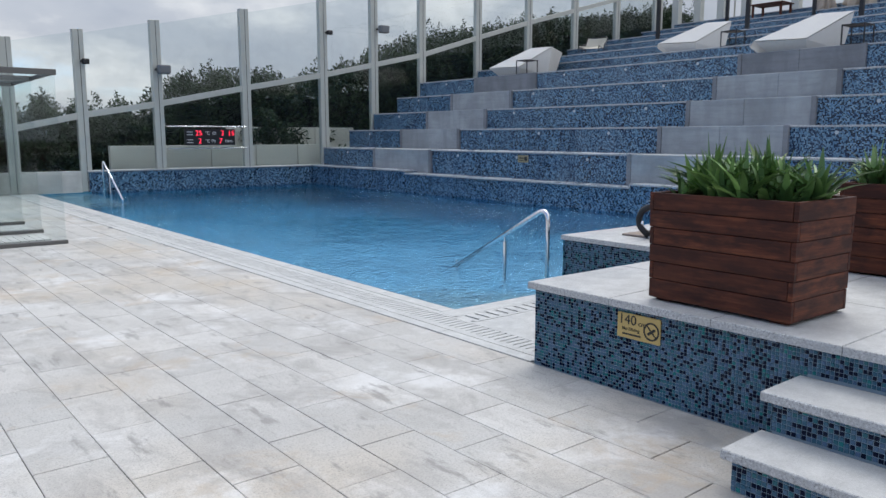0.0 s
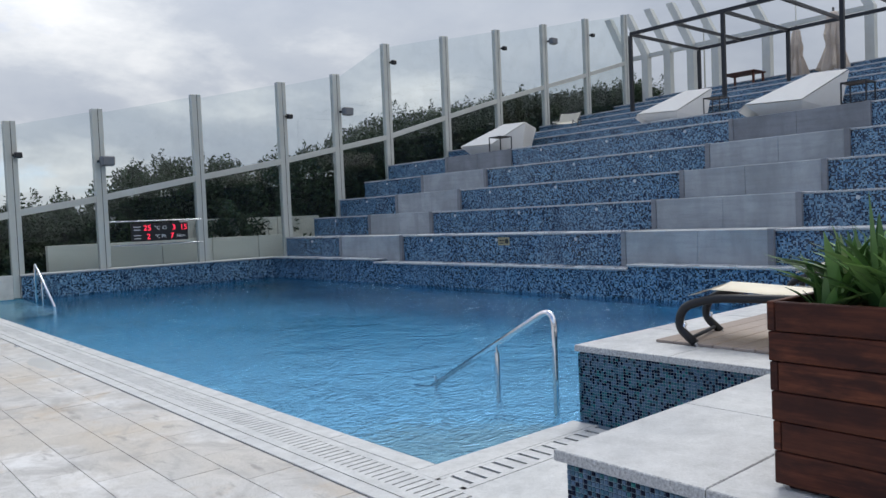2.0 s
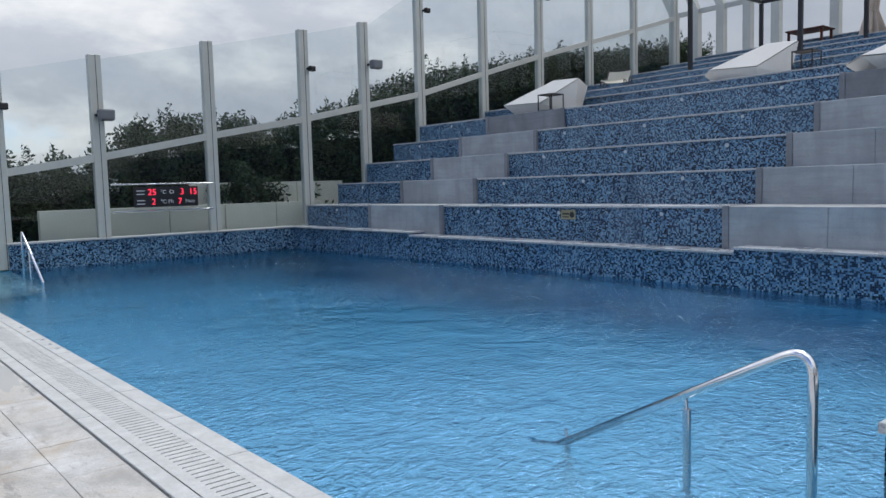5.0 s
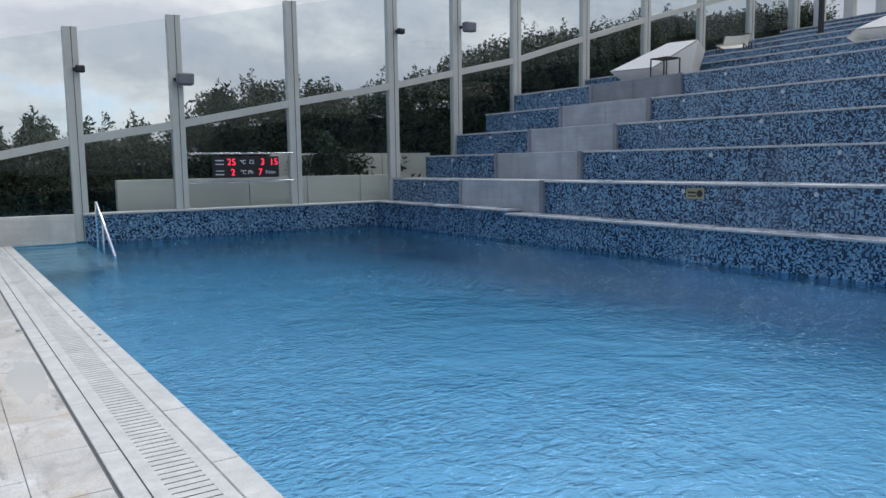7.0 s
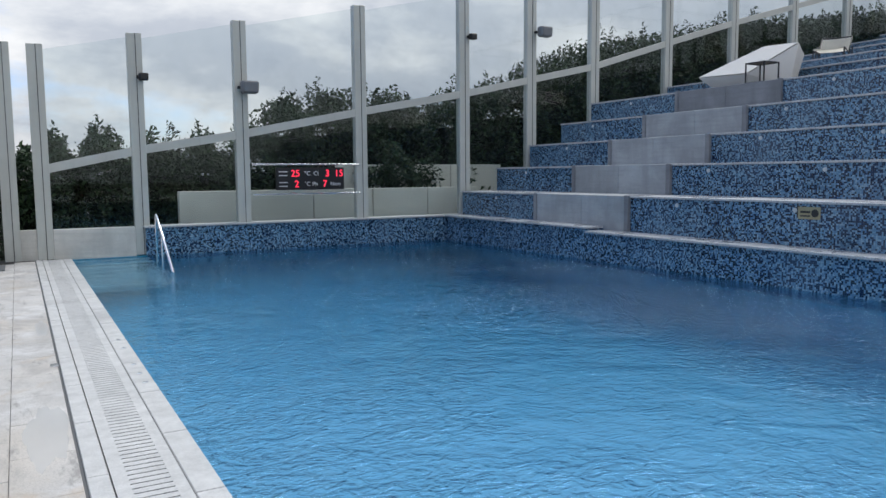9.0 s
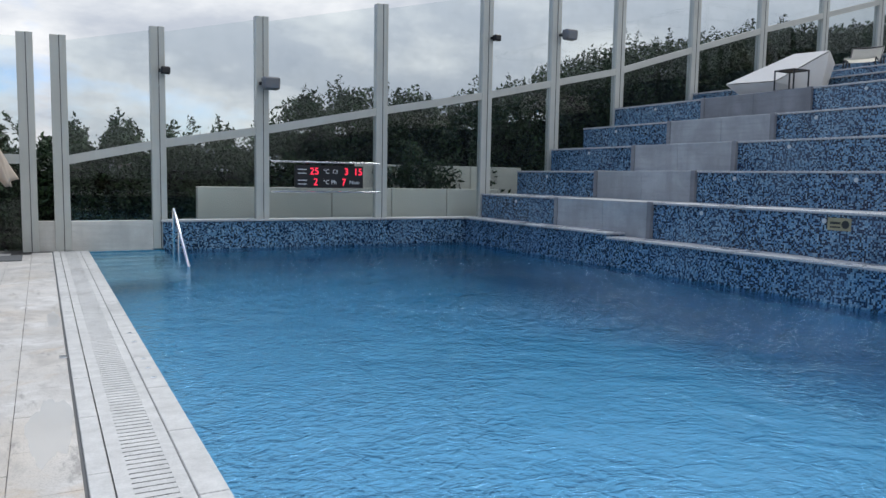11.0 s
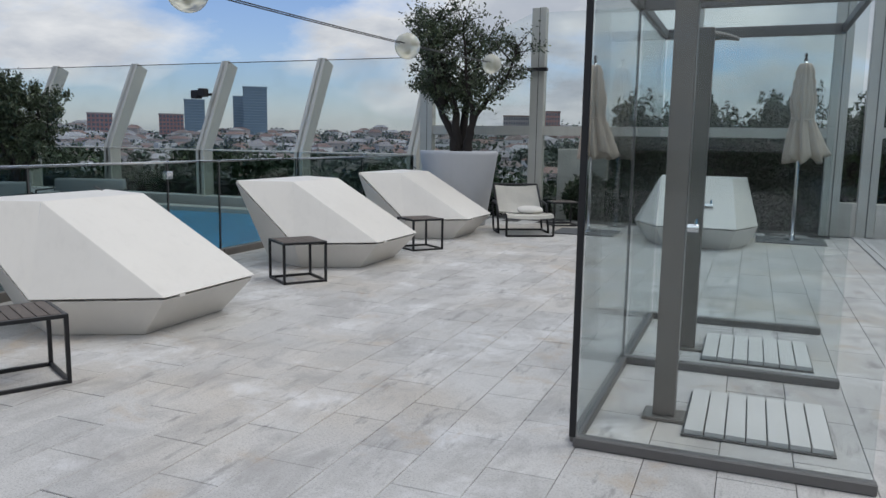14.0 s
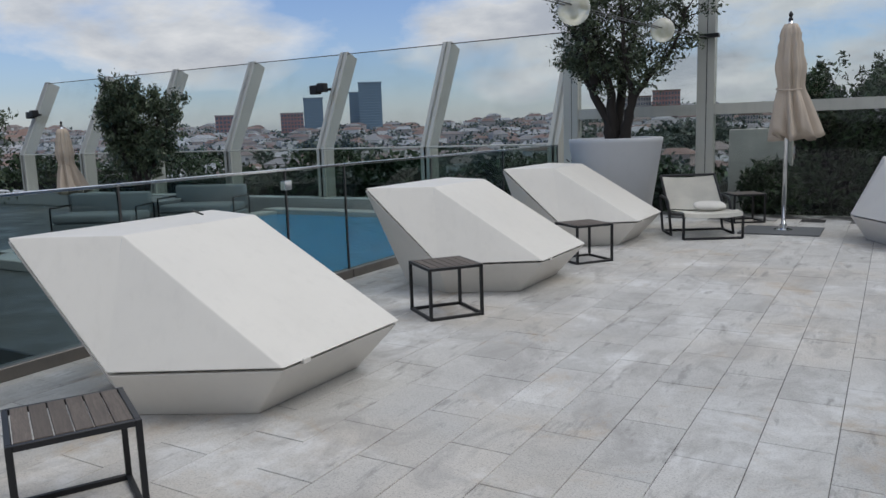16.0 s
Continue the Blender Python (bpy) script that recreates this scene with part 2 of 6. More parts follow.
def plain_material(name, tint, rough=0.5, metal=0.0, bump_scale=0.0):
    n = Nodes(name)
    base = n.mix(n.ramp(n.noise(6, 4, 0.6), (0.4, 0.0), (0.7, 0.25)), tint, tuple(c * 0.7 for c in tint))
    if bump_scale:
        n.bump(n.noise(bump_scale, 3, 0.6), 0.25, 0.003)
    return n.done(base, rough, metal)


def wood_material(name, dark, light, scale=1.0, rough=0.38, random_of=rand):
    n = Nodes(name)
    r = random_of(n)
    co = n.vec("ADD", n.co, n.vec("MULTIPLY", r, (13.0, 7.0, 5.0)))
    grain = n.noise(4.0 * scale, 6, 0.62, n.vec("MULTIPLY", co, (22.0, 1.2, 22.0)), 0.6)
    fine = n.noise(30 * scale, 4, 0.7, n.vec("MULTIPLY", co, (9.0, 0.8, 9.0)))
    base = n.ramp(grain, (0.28, dark), (0.55, tuple((a + b) / 2 for a, b in zip(dark, light))), (0.78, light))
    base = n.mix(n.ramp(fine, (0.45, 0.0), (0.7, 0.55)), base, tuple(c * 0.6 for c in dark))
    base = n.mix(n.math("MULTIPLY", r, 0.65), base, tuple(c * 0.8 for c in dark))
    n.bump(n.math("ADD", grain, n.math("MULTIPLY", fine, 0.5)), 0.25, 0.003)
    return n.done(base, rough, 0.0, 0.35)


def oiled_wood_material(name):
    n = Nodes(name)
    r = rand(n)
    shift = n.vec("ADD", n.co, n.vec("MULTIPLY", r, (13.0, 7.0, 5.0)))
    streak = n.noise(1.0, 6, 0.65, n.vec("MULTIPLY", shift, (3.0, 3.0, 55.0)), 0.5)
    patch = n.noise(5.0, 4, 0.6, n.vec("MULTIPLY", shift, (1.0, 1.0, 3.0)))
    base = n.ramp(streak, (0.3, (0.05, 0.013, 0.008)), (0.5, (0.11, 0.032, 0.016)), (0.7, (0.20, 0.062, 0.028)))
    base = n.mix(n.ramp(patch, (0.42, 0.0), (0.60, 0.85)), base, (0.024, 0.009, 0.008))
    base = n.mix(n.ramp(r, (0.0, 0.0), (1.0, 0.6)), base, (0.035, 0.011, 0.008))
    n.bump(streak, 0.3, 0.003)
    return n.done(base, 0.55, 0.0, 0.2)


def glass_material(name, tint, gloss=1.0):
    n = Nodes(name)
    tree = n.tree
    clear = n.node("ShaderNodeBsdfTransparent")
    dirt = n.noise(1.3, 5, 0.65, world_co(n))
    n.link(n.mix(n.ramp(dirt, (0.45, 0.0), (0.8, 0.35)), tint, tuple(c * 0.88 for c in tint)), clear.inputs[0])
    shine = n.node("ShaderNodeBsdfGlossy")
    shine.inputs["Roughness"].default_value = 0.0
    fr = n.node("ShaderNodeLayerWeight")
    fr.inputs["Blend"].default_value = 0.5
    sheen = n.math("ADD", 0.022, n.math("MULTIPLY", n.math("POWER", fr.outputs["Facing"], 4.0), 0.42))
    mixer = n.node("ShaderNodeMixShader")
    n.link(n.math("MULTIPLY", sheen, gloss), mixer.inputs[0])
    n.link(clear.outputs[0], mixer.inputs[1])
    n.link(shine.outputs[0], mixer.inputs[2])
    n.link(mixer.outputs[0], n.out.inputs["Surface"])
    tree.nodes.remove(n.bsdf)
    return n.mat


def water_material(name, tint, wave, height):
    n = Nodes(name)
    p = world_co(n)
    swell = n.noise(wave * 0.22, 2, 0.5, n.vec("ADD", p, (3.0, 1.0, 0.0)), 0.5)
    ripple = n.noise(wave, 3, 0.55, n.vec("MULTIPLY", p, (1.0, 1.3, 1.0)), 1.1)
    fine = n.noise(wave * 2.7, 2, 0.5, p, 0.5)
    stir = n.ramp(n.noise(0.34, 4, 0.6, p), (0.38, 0.35), (0.48, 0.75), (0.60, 1.25))
    surf = n.math("MULTIPLY", n.math("ADD", ripple, n.math("MULTIPLY", fine, 0.32)), stir)
    surf = n.math("ADD", surf, n.math("MULTIPLY", swell, 0.9))
    b = n.node("ShaderNodeBump")
    b.inputs["Strength"].default_value, b.inputs["Distance"].default_value = 1.0, height
    n.link(surf, b.inputs["Height"])
    clear = n.node("ShaderNodeBsdfRefraction")
    n.link(tint, clear.inputs[0])
    clear.inputs["IOR"].default_value, clear.inputs["Roughness"].default_value = 1.33, 0.0
    n.link(b.outputs[0], clear.inputs["Normal"])
    shine = n.node("ShaderNodeBsdfGlossy")
    shine.inputs["Roughness"].default_value = 0.015
    n.link((0.64, 0.88, 1.0), shine.inputs[0])
    n.link(b.outputs[0], shine.inputs["Normal"])
    fr = n.node("ShaderNodeFresnel")
    fr.inputs["IOR"].default_value = 1.5
    n.link(b.outputs[0], fr.inputs["Normal"])
    mixer = n.node("ShaderNodeMixShader")
    n.link(fr.outputs[0], mixer.inputs[0])
    n.link(clear.outputs[0], mixer.inputs[1])
    n.link(shine.outputs[0], mixer.inputs[2])
    n.link(mixer.outputs[0], n.out.inputs["Surface"])
    n.tree.nodes.remove(n.bsdf)
    return n.mat


def leaf_material(name, dark, light, rough=0.45):
    n = Nodes(name)
    r = island(n)
    big = n.noise(1.1, 3, 0.6, world_co(n))
    base = n.ramp(r, (0.0, dark), (0.75, light), (1.0, tuple(min(1, c * 1.5) for c in light)))
    base = n.mix(n.ramp(big, (0.35, 0.55), (0.65, 0.0)), base, dark)
    return n.done(base, rough, 0.0, 0.4)


def cloth_material(name, tint):
    n = Nodes(name)
    p = world_co(n)
    weave = n.noise(160, 2, 0.6, p)
    base = n.mix(n.ramp(n.noise(2.5, 4, 0.6, p), (0.4, 0.0), (0.7, 0.4)), tint, tuple(c * 0.68 for c in tint))
    n.bump(n.math("ADD", weave, n.math("MULTIPLY", n.noise(12, 3, 0.6, p), 1.5)), 0.3, 0.004)
    return n.done(base, 0.85, 0.0, 0.2)


M = {}
M["paver"] = paver_material("paver_stone", rand)
M["paver_far"] = paver_material("paver_stone_far", island)
n_j = Nodes("joint_sand")
M["joint"] = n_j.done(n_j.ramp(n_j.noise(1.6, 5, 0.7, world_co(n_j)), (0.37, (0.34, 0.33, 0.315)), (0.45, (0.11, 0.105, 0.10)), (0.50, (0.016, 0.015, 0.014))), 0.9)
M["granite"] = granite_material("grey_granite", (0.47, 0.47, 0.465), 85)
M["coping"] = granite_material("wet_coping_stone", (0.50, 0.50, 0.49), 90)
M["ledge"] = granite_material("ledge_stone", (0.42, 0.43, 0.44), 60, 0.06)
M["low_stone"] = granite_material("dark_deck_stone", (0.075, 0.078, 0.078), 70)
M["tile"] = tile_material("glass_tile", rand)
M["tile_far"] = tile_material("glass_tile_far", island)
M["grout"] = plain_material("tile_grout", (0.27, 0.34, 0.38), 0.8)
M["mosaic"] = mosaic_material("blue_mosaic", 0.0245, BLUE_STOPS, (0.045, 0.09, 0.14))
M["dimmed_tile"] = depth_dimmed_mosaic("depth_dimmed_pool_mosaic", 0.036)
M["pool_tile"] = mosaic_material("pool_mosaic", 0.031, ((0.0, (0.12, 0.38, 0.56)), (0.3, (0.20, 0.50, 0.67)), (0.6, (0.28, 0.58, 0.73))), (0.4, 0.56, 0.66))
M["step_tile"] = mosaic_material("pale_step_mosaic", 0.031, ((0.0, (0.40, 0.47, 0.47)), (0.4, (0.47, 0.53, 0.52)), (0.8, (0.54, 0.59, 0.57))), (0.4, 0.46, 0.46))
M["concrete"] = concrete_material("fair_faced_concrete", (0.335, 0.348, 0.355))
M["dark_concrete"] = concrete_material("weathered_concrete", (0.215, 0.22, 0.232))
M["plaster"] = concrete_material("cream_wall", (0.58, 0.56, 0.51))
M["cream_panel"] = paint_material("cream_stone_panels", (0.74, 0.70, 0.63), 0.7, 0.0, 0.2)
M["post"] = paint_material("champagne_aluminium", (0.48, 0.48, 0.435), 0.42, 0.15, 0.3)
M["post_dark"] = plain_material("gasket_rubber", (0.05, 0.05, 0.05), 0.6)
M["bronze"] = paint_material("grey_bronze_frame", (0.14, 0.135, 0.13), 0.4, 0.35, 0.2)
M["column"] = paint_material("taupe_steel", (0.215, 0.195, 0.175), 0.36, 0.6, 0.3)
M["black"] = paint_material("black_steel", (0.018, 0.018, 0.020), 0.4, 0.3, 0.2)
M["chrome"] = plain_material("polished_steel", (0.75, 0.76, 0.78), 0.14, 1.0)
M["pod"] = paint_material("white_moulded_plastic", (0.66, 0.632, 0.585), 0.4, 0.0, 0.14)
M["pot"] = paint_material("grey_white_pot", (0.46, 0.475, 0.50), 0.55, 0.0, 0.12)
M["glass"] = glass_material("clear_glass", (0.93, 0.955, 0.957))
M["glass_tint"] = glass_material("smoked_glass", (0.86, 0.89, 0.885))
M["glass_green"] = glass_material("balustrade_glass", (0.64, 0.71, 0.69))
n_g = Nodes("globe_glass")
n_g.link(0.62, n_g.bsdf.inputs["Transmission Weight"])
n_g.link(1.42, n_g.bsdf.inputs["IOR"])
M["glass_globe"] = n_g.done(n_g.ramp(n_g.noise(9, 3, 0.6, world_co(n_g)), (0.4, (0.93, 0.92, 0.82)), (0.65, (0.80, 0.78, 0.62))), 0.02)
M["water"] = water_material("pool_water", (0.45, 0.70, 0.87), 7.5, 0.040)
M["planter"] = oiled_wood_material("oiled_hardwood")
M["teak"] = wood_material("weathered_teak", (0.09, 0.075, 0.065), (0.20, 0.165, 0.14), rough=0.7)
M["deck_wood"] = wood_material("deck_boards", (0.27, 0.215, 0.18), (0.46, 0.39, 0.34), rough=0.65)
M["duckboard"] = paint_material("white_duckboard", (0.56, 0.55, 0.525), 0.6, 0.0, 0.25)
M["cloth"] = cloth_material("cream_canvas", (0.50, 0.42, 0.345))
M["mesh_cloth"] = cloth_material("cream_sling", (0.80, 0.74, 0.61))
M["white_mesh"] = cloth_material("white_sling", (0.80, 0.78, 0.72))
M["pillow"] = cloth_material("white_cotton", (0.72, 0.69, 0.63))
M["sofa"] = cloth_material("blue_grey_upholstery", (0.24, 0.265, 0.285))
M["hedge"] = leaf_material("hedge_leaf", (0.010, 0.024, 0.010), (0.036, 0.068, 0.026), 0.6)
# near-black: the deep shade between hedge leaves is put into this colour
M["core"] = plain_material("hedge_inner_shade", (0.003, 0.007, 0.003), 0.9)
M["olive"] = leaf_material("olive_leaf", (0.025, 0.04, 0.022), (0.085, 0.11, 0.06))
M["lily"] = leaf_material("strap_leaf", (0.04, 0.095, 0.025), (0.16, 0.27, 0.08), 0.4)
M["lily_pale"] = leaf_material("pale_strap_leaf", (0.16, 0.22, 0.07), (0.32, 0.36, 0.16), 0.4)
M["bark"] = plain_material("olive_bark", (0.028, 0.023, 0.02), 0.9, 0.0, 25)
M["soil"] = plain_material("planter_soil", (0.03, 0.022, 0.016), 0.95, 0.0, 30)
M["mat"] = plain_material("grey_rubber_mat", (0.10, 0.105, 0.11), 0.8, 0.0, 60)
M["speaker"] = plain_material("grey_speaker_plastic", (0.15, 0.155, 0.165), 0.6, 0.0, 80)
M["sign"] = plain_material("brass_yellow_plate", (0.50, 0.36, 0.13), 0.35, 0.2)
# duller copy of the sign yellow: dimming by distance put into the colour
M["sign_distant"] = plain_material("distance_dimmed_yellow_plate", (0.30, 0.25, 0.14), 0.5)
M["ink"] = plain_material("black_print", (0.012, 0.012, 0.012), 0.5)
M["panel"] = plain_material("black_display_panel", (0.01, 0.01, 0.012), 0.3)
M["print"] = plain_material("white_print", (0.7, 0.7, 0.7), 0.5)
M["lamp_glass"] = plain_material("frosted_step_light", (0.42, 0.46, 0.48), 0.3)
n_led = Nodes("red_digits")
n_led.link((1.0, 0.03, 0.08), n_led.bsdf.inputs["Emission Color"])
n_led.link(1.5, n_led.bsdf.inputs["Emission Strength"])
M["led"] = n_led.done((0.3, 0.01, 0.02), 0.4)
M["earth"] = plain_material("dry_ground", (0.07, 0.065, 0.045), 0.95)


# ---- building helpers ----


def link_mesh(name, me, material):
    if material is not None:
        me.materials.append(material)
    return new(name, me)


def part(name, bm, material, parent=None, label="", smooth=False):
    """Links a bmesh as one mesh object, under a thing or part where one is given."""
    me = bpy.data.meshes.new(name)
    bm.to_mesh(me)
    bm.free()
    if smooth:
        me.polygons.foreach_set("use_smooth", [True] * len(me.polygons))
    ob = link_mesh(name, me, material)
    if parent is not None:
        ob.parent = parent
    if label:
        ob["label"] = label
    return ob


def raw(name, verts, faces, material, parent=None, smooth=False):
    me = bpy.data.meshes.new(name)
    me.from_pydata([tuple(v) for v in verts], [], [tuple(f) for f in faces])
    me.update()
    if smooth:
        me.polygons.foreach_set("use_smooth", [True] * len(me.polygons))
    ob = link_mesh(name, me, material)
    if parent is not None:
        ob.parent = parent
    return ob


def thing(name, m, label, category, group="", kind=""):
    ob = new(name)
    ob.matrix_basis = m
    ob.empty_display_size = 0.2
    return tagged(ob, label, category, group, kind)


def box(x0, x1, y0, y1, z0, z1, bevel=0.0, bm=None, segments=1):
    """A box as a bmesh, or added to one, with bevelled edges if asked."""
    b = bmesh.new()
    vs = [b.verts.new((x, y, z)) for x in (x0, x1) for y in (y0, y1) for z in (z0, z1)]
    for f in ((0, 1, 3, 2), (4, 6, 7, 5), (0, 4, 5, 1), (2, 3, 7, 6), (0, 2, 6, 4), (1, 5, 7, 3)):
        b.faces.new([vs[i] for i in f])
    bmesh.ops.recalc_face_normals(b, faces=b.faces)
    if bevel:
        bmesh.ops.bevel(b, geom=b.edges[:], offset=bevel, segments=segments, affect="EDGES", profile=0.5)
    if bm is None:
        return b
    me = bpy.data.meshes.new("tmp")
    b.to_mesh(me)
    b.free()
    bm.from_mesh(me)
    bpy.data.meshes.remove(me)
    return bm


def tube(points, radius, sides=10, bm=None, close=False, taper=None):
    """A round bar along a line of points."""
    bm = bm or bmesh.new()
    pts = [Vector(p) for p in points]
    rings = []
    side = None
    for i, p in enumerate(pts):
        a, b = pts[max(i - 1, 0)], pts[min(i + 1, len(pts) - 1)]
        way = (b - a).normalized()
        if side is None:
            side = way.orthogonal().normalized()
        side = (side - way * side.dot(way)).normalized()
        up = way.cross(side)
        r = radius if taper is None else radius + (taper - radius) * i / (len(pts) - 1)
        rings.append([bm.verts.new(p + (side * math.cos(2 * math.pi * k / sides) + up * math.sin(2 * math.pi * k / sides)) * r) for k in range(sides)])
    for a, b in zip(rings, rings[1:]):
        for k in range(sides):
            bm.faces.new((a[k], a[(k + 1) % sides], b[(k + 1) % sides], b[k]))
    bm.faces.new(list(reversed(rings[0])))
    bm.faces.new(rings[-1])
    return bm


def lathe(profile, sides=24, bm=None, wobble=0.0):
    """A turned body round z, from (radius, height) pairs."""
    bm = bm or bmesh.new()
    rings = []
    for r, z in profile:
        rings.append([bm.verts.new((r * math.cos(2 * math.pi * k / sides) * (1 + wobble * math.sin(5 * k)), r * math.sin(2 * math.pi * k / sides) * (1 + wobble * math.sin(5 * k)), z)) for k in range(sides)])
    for a, b in zip(rings, rings[1:]):
        for k in range(sides):
            bm.faces.new((a[k], a[(k + 1) % sides], b[(k + 1) % sides], b[k]))
    bm.faces.new(list(reversed(rings[0])))
    bm.faces.new(rings[-1])
    return bm


def bend(points, radius=0.08, steps=6):
    """Rounds the corners of a line of points."""
    pts = [Vector(p) for p in points]
    out = [pts[0]]
    for a, b, c in zip(pts, pts[1:], pts[2:]):
        u, v = (a - b), (c - b)
        r = min(radius, u.length * 0.49, v.length * 0.49)
        p, q = b + u.normalized() * r, b + v.normalized() * r
        for i in range(steps + 1):
            s = i / steps
            out.append(p.lerp(b, s).lerp(b.lerp(q, s), s))
    out.append(pts[-1])
    return out


def leaves(name, centres, size, material, parent=None, spread=0.0, slim=0.45, seed=1):
    """Many small folded leaves, one mesh; centres is an array of places."""
    rng = np.random.default_rng(seed)
    n = len(centres)
    c = np.asarray(centres, float) + rng.normal(0, 1, (n, 3)) * spread
    a = rng.normal(0, 1, (n, 3))
    a /= np.linalg.norm(a, axis=1)[:, None]
    b = np.cross(a, rng.normal(0, 1, (n, 3)))
    b /= np.linalg.norm(b, axis=1)[:, None]
    d = np.cross(a, b)
    s = size * rng.uniform(0.6, 1.4, (n, 1))
    tip, tail = c + a * s, c - a * s
    left, right = c + b * s * slim + d * s * 0.15, c - b * s * slim + d * s * 0.15
    verts = np.stack([tail, left, tip, right], 1).reshape(-1, 3)
    me = bpy.data.meshes.new(name)
    me.vertices.add(4 * n)
    me.vertices.foreach_set("co", verts.ravel())
    me.loops.add(6 * n)
    idx = np.arange(n)[:, None] * 4
    me.loops.foreach_set("vertex_index", np.concatenate([idx, idx + 1, idx + 2, idx, idx + 2, idx + 3], 1).ravel())
    me.polygons.add(2 * n)
    me.polygons.foreach_set("loop_start", np.arange(0, 6 * n, 3))
    me.polygons.foreach_set("loop_total", np.full(2 * n, 3))
    me.update()
    ob = link_mesh(name, me, material)
    if parent is not None:
        ob.parent = parent
    return ob


def words(text, size, depth, material, parent, m, align="LEFT", name="lettering"):
    """Raised lettering in the built-in font, lying in its own x-y plane."""
    cu = bpy.data.curves.new("text", "FONT")
    cu.body, cu.size, cu.extrude, cu.align_x, cu.align_y = text, size, depth, align, "CENTER"
    tmp = bpy.data.objects.new("text", cu)
    me = bpy.data.meshes.new_from_object(tmp)
    bpy.data.objects.remove(tmp)
    bpy.data.curves.remove(cu)
    ob = link_mesh(name, me, material)
    ob.parent = parent
    ob.matrix_basis = m
    return ob


# ---- large structure ----
LIFT = 0.5625          # one terrace
EDGE = 0.57            # top of the raised pool edge
FENCE_Y = 22.25

ground = raw("ground", [(-3000, -3000, -22), (3000, -3000, -22), (3000, 3000, -22), (-3000, 3000, -22)], [(0, 1, 2, 3)], M["earth"])
tagged(ground, "dry dull ground far below the roof deck", "ground", kind="structure")

deck_slab = part("floor", box(-4.35, 3.51, -6.0, 22.6, -0.6, -0.005), M["joint"])
tagged(deck_slab, "pool deck bed under pale granite pavers", "floor", kind="structure")

# pool basin: floor that falls away from the near end, and its sides
basin = thing("pool_basin", pose(0, 0, 0), "blue mosaic swimming pool basin", "pool", kind="structure")
bm = bmesh.new()
cols = []
for x, extra in ((4.0, 0.0), (6.5, 0.1), (12.4, 0.9)):
    cols.append([bm.verts.new((x, y, z - extra)) for y, z in ((4.8, -1.35), (9.0, -1.4), (14.5, -2.0), (22.3, -2.3))])
for a, b in zip(cols, cols[1:]):
    for k in range(3):
        bm.faces.new((a[k], b[k], b[k + 1], a[k + 1]))
# floor and two far sides carry the water's dimming in their tile colour
part("pool_floor", bm, M["dimmed_tile"], basin)
part("pool_side", box(4.0, 4.14, 4.9, 22.3, -3.4, -0.045), M["pool_tile"], basin)
part("pool_side", box(4.0, 12.4, 4.8, 5.0, -3.4, -0.045), M["pool_tile"], basin)
part("pool_side", box(12.3, 12.55, 4.8, 22.3, -3.4, -0.02), M["dimmed_tile"], basin)
part("pool_side", box(4.0, 12.4, 22.1, 22.5, -3.4, -0.02), M["dimmed_tile"], basin)
part("pool_side", box(12.29, 12.31, 4.9, 22.095, -0.7, -0.021), M["mosaic"], basin)
part("pool_side", box(5.5, 12.29, 22.09, 22.11, -0.7, -0.021), M["mosaic"], basin)
for i in range(7):      # submerged entry steps by the low wall
    part("pool_step", box(4.14, 5.5, 22.1 - 0.42 * (i + 1), 22.1 - 0.42 * i, -1.5, -0.10 - 0.17 * i, 0.01), M["step_tile"], basin)
for i in range(6):      # submerged steps at the near end
    part("pool_step", box(4.14, 5.43, 5.0 + 0.34 * i, 5.0 + 0.34 * (i + 1), -1.5, -0.16 - 0.2 * i, 0.01), M["step_tile"], basin)
water = raw("water", [(4.13, 4.99, -0.03), (12.31, 4.99, -0.03), (12.31, 22.11, -0.03), (4.13, 22.11, -0.03)], [(0, 1, 2, 3)], M["water"])
tagged(water, "rippled clear blue swimming pool water", "water", kind="structure")
water.visible_shadow = False

# raised pool edges
far_edge = thing("wall_north", pose(0, 0, 0), "blue mosaic pool wall with pale stone ledge", "wall", kind="structure")
part("mosaic_face", box(5.48, 12.9, 22.1, 22.45, -0.02, EDGE - 0.04), M["mosaic"], far_edge)
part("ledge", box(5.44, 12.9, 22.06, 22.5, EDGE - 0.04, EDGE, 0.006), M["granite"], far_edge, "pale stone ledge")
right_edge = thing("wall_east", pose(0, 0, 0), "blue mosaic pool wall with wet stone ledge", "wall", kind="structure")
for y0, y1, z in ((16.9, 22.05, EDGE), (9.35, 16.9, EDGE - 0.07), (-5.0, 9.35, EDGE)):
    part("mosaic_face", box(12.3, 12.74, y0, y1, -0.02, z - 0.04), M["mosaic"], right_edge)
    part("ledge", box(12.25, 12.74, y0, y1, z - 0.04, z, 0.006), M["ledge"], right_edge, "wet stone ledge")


def step_light(parent, x, y, z):
    bm = lathe([(0.034, 0.0), (0.034, 0.012), (0.026, 0.016)], 14)
    ob = part("step_light", bm, M["lamp_glass"], parent, "round frosted step light")
    ob.matrix_basis = pose(x, y, z, 0, -90, 0)


